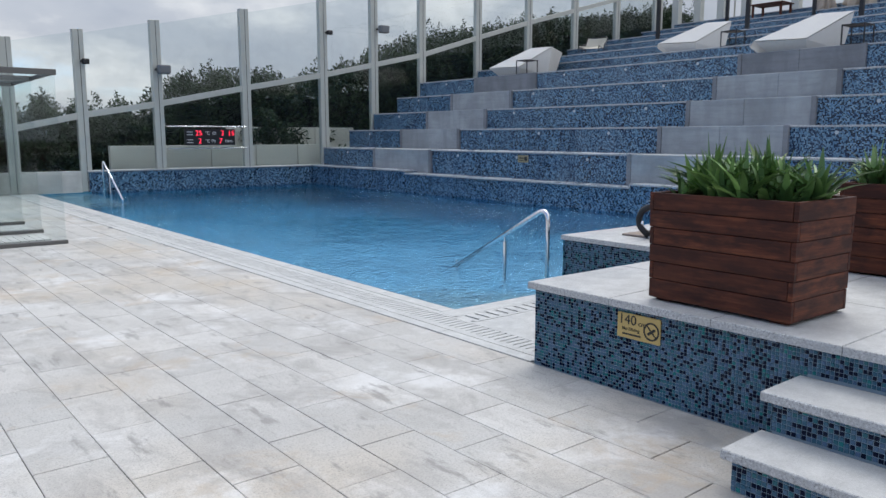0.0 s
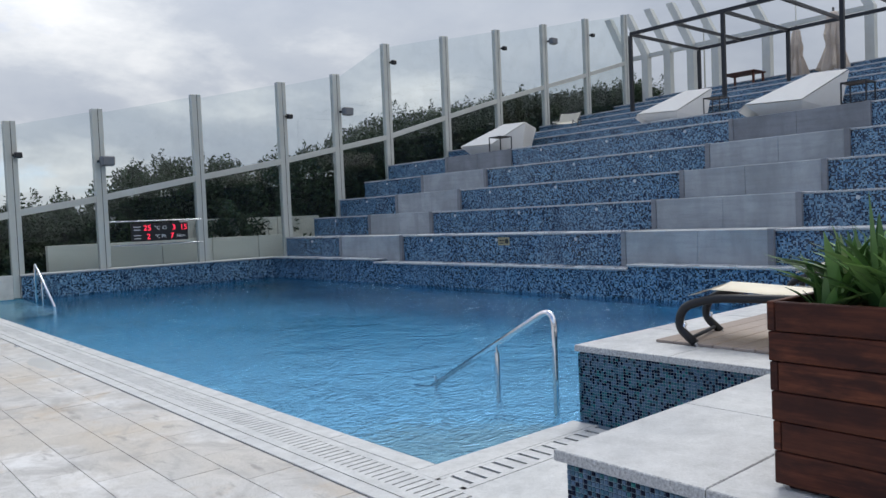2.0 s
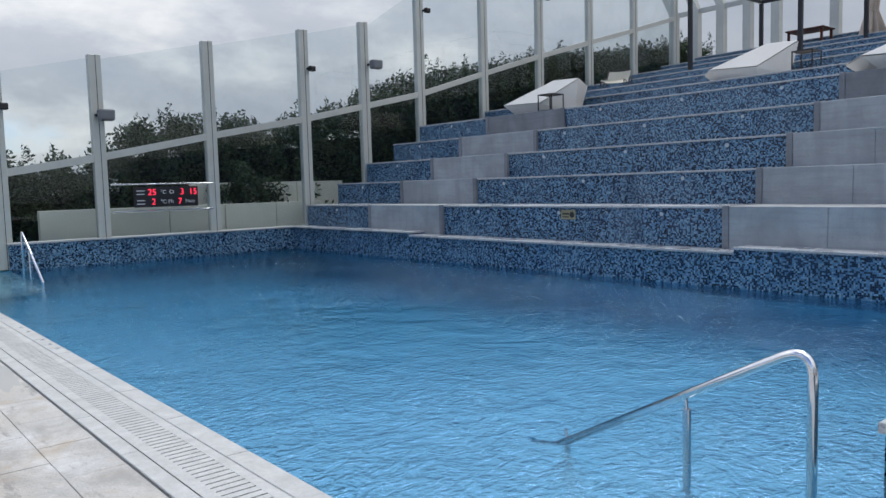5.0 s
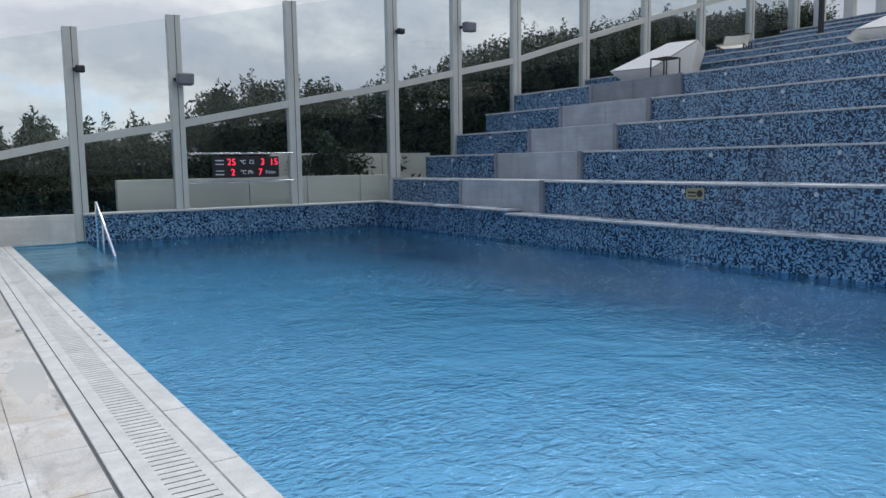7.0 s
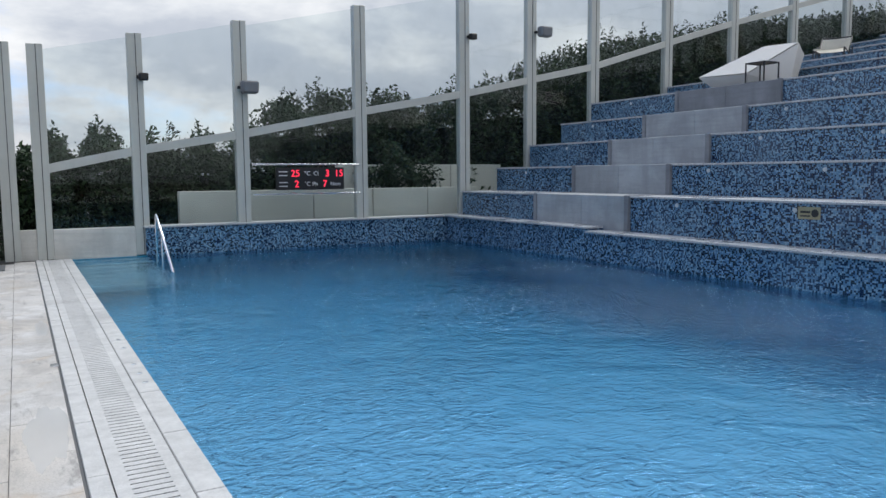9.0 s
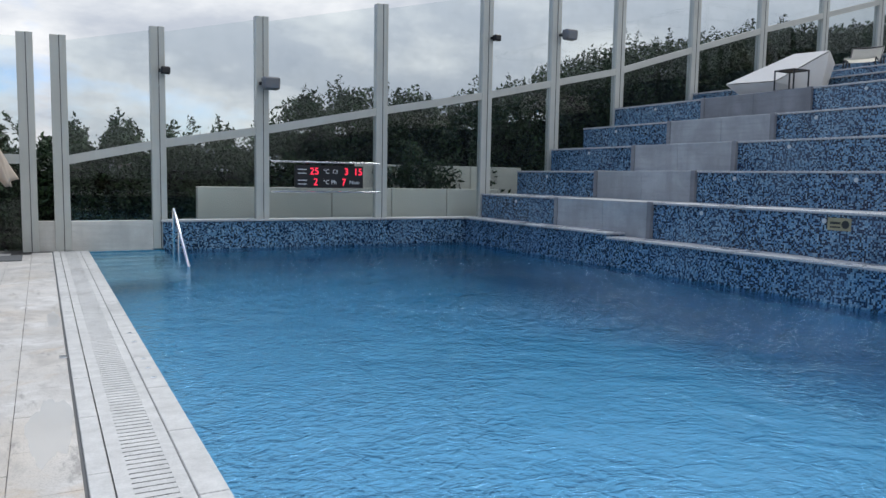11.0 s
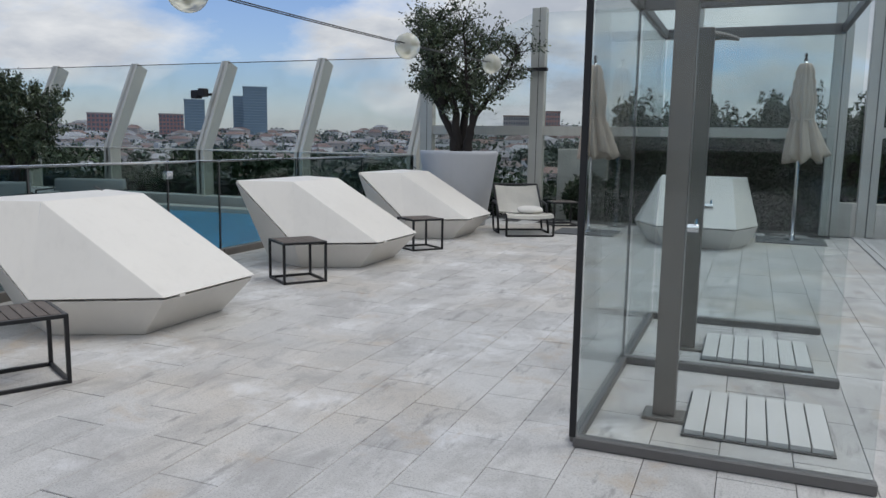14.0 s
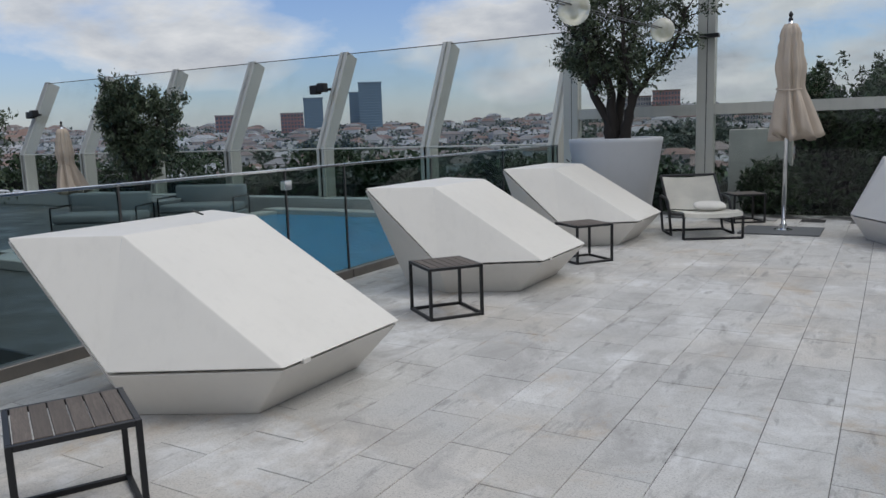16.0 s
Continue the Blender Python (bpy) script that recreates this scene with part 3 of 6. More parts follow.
# five terraces, then deeper ones above
STEPS = [(12.74 + 1.0 * i, 13.74 + 1.0 * i, EDGE + LIFT * (i + 1)) for i in range(4)] + [(16.74, 19.5, EDGE + 5 * LIFT)]
STEPS += [(19.5 + 2.5 * i, 22.0 + 2.5 * i, EDGE + LIFT * (6 + i)) for i in range(6)]
STEPS[-1] = (STEPS[-1][0], 46.0, STEPS[-1][2])
BANDS = ((19.05, 22.05, "blue"), (16.25, 19.05, "concrete"), (9.75, 16.25, "blue"), (6.92, 9.75, "concrete"), (0.4, 6.92, "blue"), (-2.4, 0.4, "concrete"), (-5.0, -2.4, "blue"))
for k, (x0, x1, z) in enumerate(STEPS):
    terrace = thing("terrace_%d" % (k + 1), pose(0, 0, 0), "stepped seating terrace with blue mosaic and concrete risers" if k < 5 else "deep upper terrace with blue mosaic riser", "terrace", kind="structure")
    low = z - LIFT - 0.3
    for y0, y1, kind_of in BANDS:
        if kind_of == "blue" or k > 4:
            part("mosaic_riser", box(x0, x1, y0, y1, low, z - 0.035), M["mosaic"], terrace)
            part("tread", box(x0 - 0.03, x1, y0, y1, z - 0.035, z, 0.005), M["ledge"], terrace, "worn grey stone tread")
            if k < 5:
                n_l = max(1, round((y1 - y0) / 2.15))
                for i in range(n_l):
                    step_light(terrace, x0 - 0.001, y0 + (y1 - y0) * (i + 0.5) / n_l + 0.25 * (k % 2), z - 0.13)
        else:
            mat = M["dark_concrete"] if k == 4 else M["concrete"]
            mid = y0 + (y1 - y0) * (0.46 + 0.03 * (k % 3))
            for ya, yb in ((y0 + 0.1, mid - 0.0015), (mid + 0.0015, y1 - 0.1)):
                part("concrete_riser", box(x0 - 0.05, x1, ya, yb, low, z, 0.008), mat, terrace, "stained fair-faced concrete block")
            part("end_trim", box(x0 - 0.07, x1, y0, y0 + 0.1, low, z + 0.01, 0.006), M["dark_concrete"], terrace)
            part("end_trim", box(x0 - 0.07, x1, y1 - 0.1, y1, low, z + 0.01, 0.006), M["dark_concrete"], terrace)

# low cream walls along the glass fence
low_wall = thing("wall_low", pose(0, 0, 0), "low cream rendered wall under the glass fence", "wall", kind="structure")
part("wall_face", box(3.856, 5.304, FENCE_Y - 0.06, FENCE_Y + 0.16, -0.5, 0.56, 0.006), M["plaster"], low_wall)
part("wall_face", box(3.30, 3.62, FENCE_Y - 0.02, FENCE_Y + 0.16, -0.5, 0.56, 0.006), M["plaster"], low_wall)
back_wall = thing("wall_behind_fence", pose(0, 0, 0), "cream panelled wall behind the glass fence", "wall", kind="structure")
for i in range(5):
    x0 = 6.3 + 1.5 * i
    part("wall_panel", box(x0, x0 + 1.48, FENCE_Y + 0.75, FENCE_Y + 0.95, -0.5, 1.22, 0.008), M["cream_panel"], back_wall)
for i in range(3):
    part("wall_panel", box(10.2 + 1.6 * i, 11.78 + 1.6 * i, FENCE_Y + 1.5, FENCE_Y + 1.7, -0.5, 1.8, 0.008), M["cream_panel"], back_wall)
bank = part("ground_behind_fence", box(-3.0, 60.0, FENCE_Y + 0.2, 60.0, -22.0, -0.3), M["earth"])
tagged(bank, "planted soil behind the fence", "ground", kind="structure")
under = part("building_below", box(-30.0, 3.5, -20.0, 22.6, -22.0, -0.61), M["plaster"])
tagged(under, "plain building under the pool deck", "building", kind="structure")
under2 = part("building_below_east", box(12.6, 46.0, -20.0, 22.2, -22.0, -1.0), M["plaster"])
tagged(under2, "plain building under the terraces", "building", kind="structure")

# ---- glass fence ----
POSTS = [(-1.93, -0.3, 3.96), (0.85, -0.3, 3.96), (3.18, -0.02, 3.98), (3.72, 0.0, 3.98), (5.44, 0.0, 4.31), (7.48, EDGE, 4.73), (10.17, EDGE, 5.30), (12.90, EDGE, 5.88), (14.90, 1.6, 6.31), (16.98, 2.6, 7.53),
         (19.68, 3.3, 8.12), (22.4, 3.9, 8.71), (25.17, 4.5, 9.29), (27.95, 5.0, 9.91), (30.8, 5.6, 10.49)]
RAILS = [1.70, 1.70, 1.70, 1.68, 2.06, 2.41, 2.96, 3.48, 3.92, 4.38, 5.2, 6.0, 6.75, 7.5, 8.3]


def fence_post(x, z0, z1):
    p = thing("fence_post", pose(x, FENCE_Y, z0), "tall champagne-painted aluminium fence post", "fence post", "posts of the glass fence")
    h = z1 - z0
    part("upright", box(-0.135, 0.135, -0.06, 0.12, 0, h, 0.006), M["post"], p)
    part("cover_strip", box(0.024, 0.135, -0.072, -0.058, 0, h + 0.004, 0.004), M["post"], p)
    part("gasket", box(0.012, 0.024, -0.066, -0.059, 0, h), M["post_dark"], p)
    return p


def glass_panel(name, pts, y, material, parent):
    """A pane 12 mm thick with corners pts (x, z) in the fence's plane."""
    vs = [(x, y, z) for x, z in pts] + [(x, y + 0.012, z) for x, z in pts]
    n = len(pts)
    fs = [tuple(range(n)), tuple(range(2 * n - 1, n - 1, -1))] + [(i, i + n, (i + 1) % n + n, (i + 1) % n) for i in range(n)]
    ob = raw(name, vs, fs, material, parent)
    ob.visible_shadow = False
    return ob


for x, z0, z1 in POSTS:
    fence_post(x, z0, z1)
fence_post(-4.2, -0.3, 3.1)
ALL = [(-4.2, -0.3, 3.1)] + POSTS
LEVELS = [1.70] + RAILS
for (a, b), (ra, rb) in zip(zip(ALL, ALL[1:]), zip(LEVELS, LEVELS[1:])):
    if abs(a[0] - 3.18) < 0.01:
        continue
    f = thing("glass_fence", pose(0, 0, 0), "glass fence bay with a sloping metal rail", "glass fence", "bays of the glass fence")
    xa, xb = a[0] + 0.135, b[0] - 0.135
    sl = (rb - ra) / (b[0] - a[0])
    za, zb = ra + sl * 0.135, rb - sl * 0.135
    bm = bmesh.new()
    vs = [bm.verts.new((x, y, z + dz)) for x, z in ((xa, za), (xb, zb)) for y in (FENCE_Y - 0.05, FENCE_Y + 0.06) for dz in (-0.085, 0.085)]
    for q in ((0, 1, 3, 2), (4, 6, 7, 5), (0, 4, 5, 1), (2, 3, 7, 6), (0, 2, 6, 4), (1, 5, 7, 3)):
        bm.faces.new([vs[i] for i in q])
    bmesh.ops.recalc_face_normals(bm, faces=bm.faces)
    part("rail", bm, M["post"], f)
    base = max(a[1], b[1]) if a[0] > 5 else (0.56 if a[0] > 3 else 0.0)
    glass_panel("upper_pane", [(xa, za + 0.085), (xb, zb + 0.085), (xb, b[2] - 0.08), (xa, a[2] - 0.08)], FENCE_Y, M["glass"], f)
    glass_panel("lower_pane", [(xa, min(a[1], base)), (xb, min(b[1], base) if b[1] else base), (xb, zb - 0.085), (xa, za - 0.085)], FENCE_Y, M["glass_tint"], f)


def floodlight(x, z):
    p = thing("floodlight", pose(x, FENCE_Y - 0.1, z), "small black floodlight on a fence post", "floodlight", "floodlights on the fence")
    part("housing", box(0.0, 0.17, -0.16, -0.02, -0.07, 0.07, 0.015), M["black"], p)
    part("bracket", box(-0.03, 0.03, -0.06, 0.02, -0.03, 0.03, 0.006), M["black"], p)
    part("lens", box(0.02, 0.15, -0.168, -0.158, -0.05, 0.05, 0.004), M["panel"], p)


def loudspeaker(x, z):
    p = thing("loudspeaker", pose(x, FENCE_Y - 0.1, z), "grey weatherproof loudspeaker on a fence post", "loudspeaker", "speakers on the fence")
    bm = box(-0.02, 0.33, -0.28, -0.05, -0.13, 0.13, 0.05, segments=3)
    for v in bm.verts:
        v.co.x = 0.155 + (v.co.x - 0.155) * (1.0 + 0.35 * v.co.z)
    part("cabinet", bm, M["speaker"], p, smooth=False)
    part("grille", box(0.02, 0.29, -0.292, -0.276, -0.10, 0.10, 0.006), M["speaker"], p)
    part("bracket", box(-0.05, 0.05, -0.08, 0.02, -0.03, 0.03, 0.008), M["black"], p)


for x, z in ((5.48, 3.47), (12.98, 4.83), (17.1, 6.9), (22.55, 8.0), (28.1, 9.2)):
    floodlight(x, z)
for x, z in ((0.68, 3.05), (7.45, 3.36), (15.0, 5.1), (25.3, 8.6)):
    loudspeaker(x, z)

# ---- display board ----
board = thing("display_board", pose(8.15, FENCE_Y - 0.14, 1.47), "black electronic water-quality board with red digits", "display board")
part("panel", box(0, 1.55, 0, 0.06, -0.24, 0.24, 0.008), M["panel"], board)
part("support_bar", box(-0.5, 1.94, 0.0, 0.04, 0.29, 0.325, 0.005), M["chrome"], board)
part("support_bar", box(-0.5, 1.94, 0.0, 0.04, -0.345, -0.31, 0.005), M["chrome"], board)
FACE = pose(0, -0.006, 0, 90, 0, 0)
for x, z, size, text, mat in ((0.32, 0.11, 0.21, "25", "led"), (0.62, 0.11, 0.13, "\u00b0C", "print"), (0.83, 0.11, 0.13, "Cl", "print"), (1.10, 0.11, 0.21, "3", "led"), (1.32, 0.11, 0.21, "15", "led"),
                              (0.40, -0.12, 0.21, "2", "led"), (0.62, -0.12, 0.13, "\u00b0C", "print"), (0.80, -0.12, 0.13, "Ph", "print"), (1.04, -0.12, 0.21, "7", "led"), (1.22, -0.12, 0.12, "Nem", "print")):
    words(text, size, 0.003, M[mat], board, pose(x, -0.006, z, 90, 0, 0), name="digits" if mat == "led" else "lettering")
for z in (0.15, 0.07, -0.08, -0.16):
    part("caption_bar", box(0.06, 0.25, -0.006, 0.0, z - 0.009, z + 0.009), M["print"], board)

# ---- near platform with mosaic faces ----
platform = thing("platform", pose(0, 0, 0), "raised pool platform faced with blue glass mosaic", "platform", kind="structure")
TOP = 0.56
part("core", box(3.53, 16.0, -6.0, 3.44, -0.6, TOP - 0.045), M["grout"], platform)
part("core", box(5.46, 12.2, 3.44, 4.92, -1.6, TOP - 0.045), M["grout"], platform)


def slab_field(x0, x1, y0, y1, z, size_x, size_y, thick, parent, material, name="paving_slab", gap=0.004, shift=0.0):
    """Loose slabs in rows, each an object of its own on shared meshes."""
    nx, ny = max(1, round((x1 - x0) / size_x)), max(1, round((y1 - y0) / size_y))
    wx, wy = (x1 - x0) / nx, (y1 - y0) / ny
    me = bpy.data.meshes.new(name)
    b = box(gap / 2, wx - gap / 2, gap / 2, wy - gap / 2, -thick, 0)
    top = [e for e in b.edges if all(v.co.z > -1e-6 for v in e.verts)]
    bmesh.ops.bevel(b, geom=top, offset=0.004, segments=1, affect="EDGES")
    b.to_mesh(me)
    b.free()
    me.materials.append(material)
    for i in range(nx):
        for j in range(ny):
            ob = new(name, me)
            ob.parent = parent
            ob.matrix_basis = pose(x0 + i * wx, y0 + j * wy, z)


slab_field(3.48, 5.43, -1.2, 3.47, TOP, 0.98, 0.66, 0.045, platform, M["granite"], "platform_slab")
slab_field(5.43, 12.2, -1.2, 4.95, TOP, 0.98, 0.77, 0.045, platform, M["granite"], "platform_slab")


def tile_grid(face, along, up, nrm, n_u, n_v, pitch, skip=None):
    """Small square tiles on a face: corners face + u along + v up, standing proud along nrm."""
    face, along, up, nrm = (Vector(v) for v in (face, along, up, nrm))
    out = []
    for i in range(n_u):
        for j in range(n_v):
            if skip and skip(i, j):
                continue
            out.append(face + along * (pitch * i) + up * (pitch * j))
    return out, along, up, nrm


def tile_shape(along, up, nrm, pitch):
    s, e, d = pitch * 0.88, 0.0015, 0.003
    return [Vector((0, 0, 0)), along * s, along * s + up * s, up * s,
            along * e + up * e + nrm * d, along * (s - e) + up * e + nrm * d, along * (s - e) + up * (s - e) + nrm * d, along * e + up * (s - e) + nrm * d]


TILE_FACES = [(4, 5, 6, 7), (0, 1, 5, 4), (1, 2, 6, 5), (2, 3, 7, 6), (3, 0, 4, 7)]


def mosaic_face(parent, face, along, up, nrm, n_u, n_v, pitch, single=None):
    """Joined tiles over a face; those for which single(i, j) holds become parts of their own."""
    places, a, u, nn = tile_grid(face, along, up, nrm, n_u, n_v, pitch, single)
    shape = tile_shape(a, u, nn, pitch)
    verts, faces = [], []
    for p in places:
        k = len(verts)
        verts.extend(p + s for s in shape)
        faces.extend(tuple(k + i for i in f) for f in TILE_FACES)
    ob = raw("mosaic_tiles", verts, faces, M["tile_far"], parent)
    ob["kind"] = "stuff"
    if single:
        me = bpy.data.meshes.new("tile")
        me.from_pydata([tuple(s) for s in shape], [], TILE_FACES)
        me.materials.append(M["tile"])
        for i in range(n_u):
            for j in range(n_v):
                if single(i, j):
                    t = new("tile", me)
                    t.parent = parent
                    t.matrix_basis = Matrix.Translation(Vector(face) + a * (pitch * i) + u * (pitch * j))


PITCH = 0.0205
TILES_UP = 25
# entry stairs up to the platform
stairs = thing("stairs", pose(0, 0, 0), "two granite steps with mosaic risers", "stairs", kind="structure")
part("core", box(2.86, 3.50, -1.5, 1.62, -0.3, 0.142), M["grout"], stairs)
part("core", box(3.18, 3.50, -1.5, 1.62, 0.142, 0.329), M["grout"], stairs)
part("tread", box(2.82, 3.16, -1.5, 1.66, 0.142, 0.187, 0.005), M["granite"], stairs, "speckled grey granite tread")
part("tread", box(3.13, 3.50, -1.5, 1.66, 0.329, 0.374, 0.005), M["granite"], stairs, "speckled grey granite tread")

# ---- pool surround: coping, grate, slot ----
surround = thing("pool_coping", pose(0, 0, 0), "pale wet stone pool coping with overflow grate", "pool coping", kind="structure")
for i in range(18):
    y0 = 4.62 + 0.985 * i
    part("coping_stone", box(3.992, 4.14, y0 + 0.38, y0 + 0.985 + 0.376, -0.06, 0.0, 0.006), M["coping"], surround)
for i in range(19):
    y0 = 4.0 + 0.985 * i
    part("edge_stone", box(3.541, 3.648, y0 - 0.5, y0 + 0.481, -0.06, 0.0, 0.004), M["coping"], surround)
part("channel", box(3.645, 3.995, 3.9, 22.3, -0.25, -0.12), M["post_dark"], surround)
part("slot_channel", box(3.515, 3.563, 3.46, 22.3, -0.2, -0.012), M["mat"], surround)
part("near_coping", box(3.955, 5.45, 4.80, 5.0, -0.06, 0.0, 0.006), M["coping"], surround)
part("near_channel", box(3.955, 5.45, 4.55, 4.80, -0.25, -0.12), M["post_dark"], surround)
part("near_paving", box(3.955, 5.46, 3.47, 4.55, -0.06, -0.003, 0.004), M["coping"], surround)
part("grate_frame", box(3.655, 3.728, 3.5, 22.2, -0.06, -0.001), M["coping"], surround)
part("grate_frame", box(3.922, 3.986, 3.5, 22.2, -0.06, -0.001), M["coping"], surround)
SLAT = 0.066
me_slat = bpy.data.meshes.new("grate_slat")
b_ = box(3.728, 3.922, 0, SLAT - 0.013, -0.03, -0.002)
b_.to_mesh(me_slat)
b_.free()
me_slat.materials.append(M["coping"])
n_slat = int((22.2 - 3.6) / SLAT)
for i in range(n_slat):
    s = new("grate_slat", me_slat)
    s.parent = surround
    s.matrix_basis = pose(0, 3.6 + i * SLAT, 0)
part("grate_frame", box(3.955, 5.45, 4.55, 4.59, -0.06, -0.001), M["coping"], surround)
part("grate_frame", box(3.955, 5.45, 4.77, 4.80, -0.06, -0.001), M["coping"], surround)
for i in range(13):
    x = 3.96 + i * 0.113
    part("grate_slat", box(x, x + 0.085, 4.59, 4.77, -0.03, -0.002), M["coping"], surround)
for y in (13.87, 13.47, 12.79, 12.46, 12.16):
    part("anchor_cap", lathe([(0.022, 0), (0.022, 0.006), (0.015, 0.009)], 12), M["chrome"], surround).matrix_basis = pose(4.07, y, 0)
part("valve_cover", box(3.47, 3.53, 13.05, 13.15, 0.0, 0.008, 0.002), M["chrome"], surround)

# ---- things by the near end of the pool ----


def planter(m, seed):
    """A square hardwood trough of stacked boards with strap-leaved plants."""
    p = thing("planter_box", m, "reddish oiled hardwood planter box with strap-leaved lilies", "planter", "planters on the platform")
    L, W, H, n = 0.86, 0.58, 0.60, 6
    step = H / n
    for i in range(n):
        z0, z1 = 0.03 + i * step, 0.03 + (i + 1) * step - 0.003
        grow = 0.012 * i / n
        even = i % 2 == 0
        cut = 0.0 if i else 0.012
        for side in (-1, 1):
            y = side * (W / 2 + grow)
            part("board", box(-L / 2 - grow + (0 if even else 0.028) , L / 2 + grow - (0 if even else 0.028), min(y, y - side * 0.026), max(y, y - side * 0.026), z0 - cut, z1, 0.003), M["planter"], p).rotation_euler = (0, 0, 0)
            x = side * (L / 2 + grow)
            part("board", box(min(x, x - side * 0.026), max(x, x - side * 0.026), -W / 2 - grow + (0.028 if even else 0), W / 2 + grow - (0.028 if even else 0), z0 - cut, z1, 0.003), M["planter"], p)
    for sx in (-1, 1):
        for sy in (-1, 1):
            part("foot", box(sx * (L / 2 - 0.08) - 0.05, sx * (L / 2 - 0.08) + 0.05, sy * (W / 2 - 0.08) - 0.05, sy * (W / 2 - 0.08) + 0.05, 0.0, 0.05, 0.004), M["planter"], p)
    part("soil", box(-L / 2 + 0.03, L / 2 - 0.03, -W / 2 + 0.03, W / 2 - 0.03, 0.1, H - 0.05), M["soil"], p)
    rng = random.Random(seed)
    for pale in (False, True):
        verts, faces = [], []
        for c in range(26 if not pale else 6):
            cx, cy = rng.uniform(-L / 2 + 0.06, L / 2 - 0.06), rng.uniform(-W / 2 + 0.06, W / 2 - 0.06)
            tall = rng.uniform(0.72, 1.15)
            for b in range(24 if not pale else 5):
                ang, lean = rng.uniform(0, 2 * math.pi), rng.uniform(0.05, 1.0)
                length, width = tall * rng.uniform(0.2, 0.40), rng.uniform(0.014, 0.026)
                twist = rng.uniform(-0.4, 0.4)
                k0 = len(verts)
                for s in range(6):
                    f = s / 5
                    r = length * lean * f * f * 0.9 + 0.02
                    z = H - 0.06 + length * (f - 0.42 * lean * f * f)
                    x, y = cx + math.cos(ang) * r, cy + math.sin(ang) * r
                    w = width * (1.0 - f ** 4) * (0.75 + 0.25 * math.sin(3.14 * f)) + 0.001
                    tx, ty = -math.sin(ang + twist * f), math.cos(ang + twist * f)
                    verts += [(x - tx * w, y - ty * w, z), (x, y, z - w * 0.5), (x + tx * w, y + ty * w, z)]
                    if s:
                        a, e = k0 + 3 * (s - 1), k0 + 3 * s
                        faces += [(a, a + 1, e + 1, e), (a + 1, a + 2, e + 2, e + 1)]
        o = raw("foliage", verts, faces, M["lily_pale" if pale else "lily"], p, True)
        o["kind"] = "stuff"
    return p


planter(pose(3.925, 2.205, TOP, 0, 0, 88.5), 4)
planter(pose(5.72, 1.93, TOP, 0, 0, 90), 9)

sign = thing("depth_sign", pose(3.524, 2.61, 0.41, 90, 0, -90), "yellow depth sign with black lettering", "sign")
part("plate", box(-0.15, 0.15, -0.075, 0.075, 0, 0.008, 0.003), M["sign"], sign)
words("140", 0.085, 0.001, M["ink"], sign, pose(-0.14, 0.035, 0.009))
words("cm", 0.045, 0.001, M["ink"], sign, pose(0.0, 0.025, 0.009))
words("No Diving", 0.030, 0.001, M["ink"], sign, pose(-0.115, -0.018, 0.009))
part("caption_bar", box(-0.11, 0.02, -0.054, -0.044, 0.008, 0.0095), M["ink"], sign)
ring = bmesh.new()
for k in range(28):
    a0, a1 = 2 * math.pi * k / 28, 2 * math.pi * (k + 1) / 28
    ring.faces.new([ring.verts.new((0.09 + r * math.cos(a), -0.005 + r * math.sin(a), 0.0093)) for r, a in ((0.054, a0), (0.054, a1), (0.043, a1), (0.043, a0))])
part("ring", ring, M["ink"], sign)
part("slash", box(-0.05, 0.05, -0.005, 0.005, 0.008, 0.0094), M["ink"], sign).matrix_basis = pose(0.09, -0.005, 0, 0, 0, -45)
part("figure", box(-0.03, 0.03, -0.008, 0.008, 0.008, 0.0096, 0.002), M["ink"], sign).matrix_basis = pose(0.09, -0.008, 0, 0, 0, 35)
far_sign = thing("depth_sign", pose(12.735, 12.78, 0.97, 90, 0, -90), "small yellow depth sign on a mosaic riser", "sign")
part("plate", box(-0.17, 0.17, -0.085, 0.085, 0, 0.008, 0.003), M["sign_distant"], far_sign)
part("caption_bar", box(-0.13, 0.02, 0.0, 0.03, 0.008, 0.0095), M["ink"], far_sign)
part("caption_bar", box(-0.13, 0.02, -0.05, -0.03, 0.008, 0.0095), M["ink"], far_sign)
part("ring", lathe([(0.055, 0.008), (0.055, 0.0095)], 20), M["ink"], far_sign).matrix_basis = pose(0.09, 0, 0)

handrail = thing("pool_handrail", pose(0, 0, 0), "polished steel handrail into the pool", "handrail", "handrails of the pool")
part("rail", tube(bend([(5.6, 5.28, -0.5), (5.6, 5.28, 0.80), (5.62, 7.0, -0.15)], 0.17, 9), 0.024, 14), M["chrome"], handrail, smooth=True)
part("stay", tube([(5.61, 5.92, -0.9), (5.61, 5.92, 0.37)], 0.022, 18), M["chrome"], handrail)
part("stay_neck", tube([(5.61, 5.92, 0.37), (5.61, 5.93, 0.45)], 0.009, 10), M["chrome"], handrail)
part("stay", tube([(5.62, 6.74, -0.9), (5.62, 6.74, 0.0)], 0.022, 18), M["chrome"], handrail)
part("stay_neck", tube([(5.62, 6.74, 0.0), (5.62, 6.75, 0.07)], 0.009, 10), M["chrome"], handrail)
part("end_cap", tube([(5.62, 7.02, -0.11), (5.62, 7.035, -0.12)], 0.028, 14), M["chrome"], handrail)
far_rail = thing("pool_handrail", pose(0, 0, 0), "polished steel handrail by the submerged steps", "handrail", "handrails of the pool")
part("rail", tube(bend([(5.48, 20.76, -0.3), (5.48, 20.76, 0.88), (5.49, 19.22, -0.06)], 0.10, 8), 0.024, 12), M["chrome"], far_rail, smooth=True)
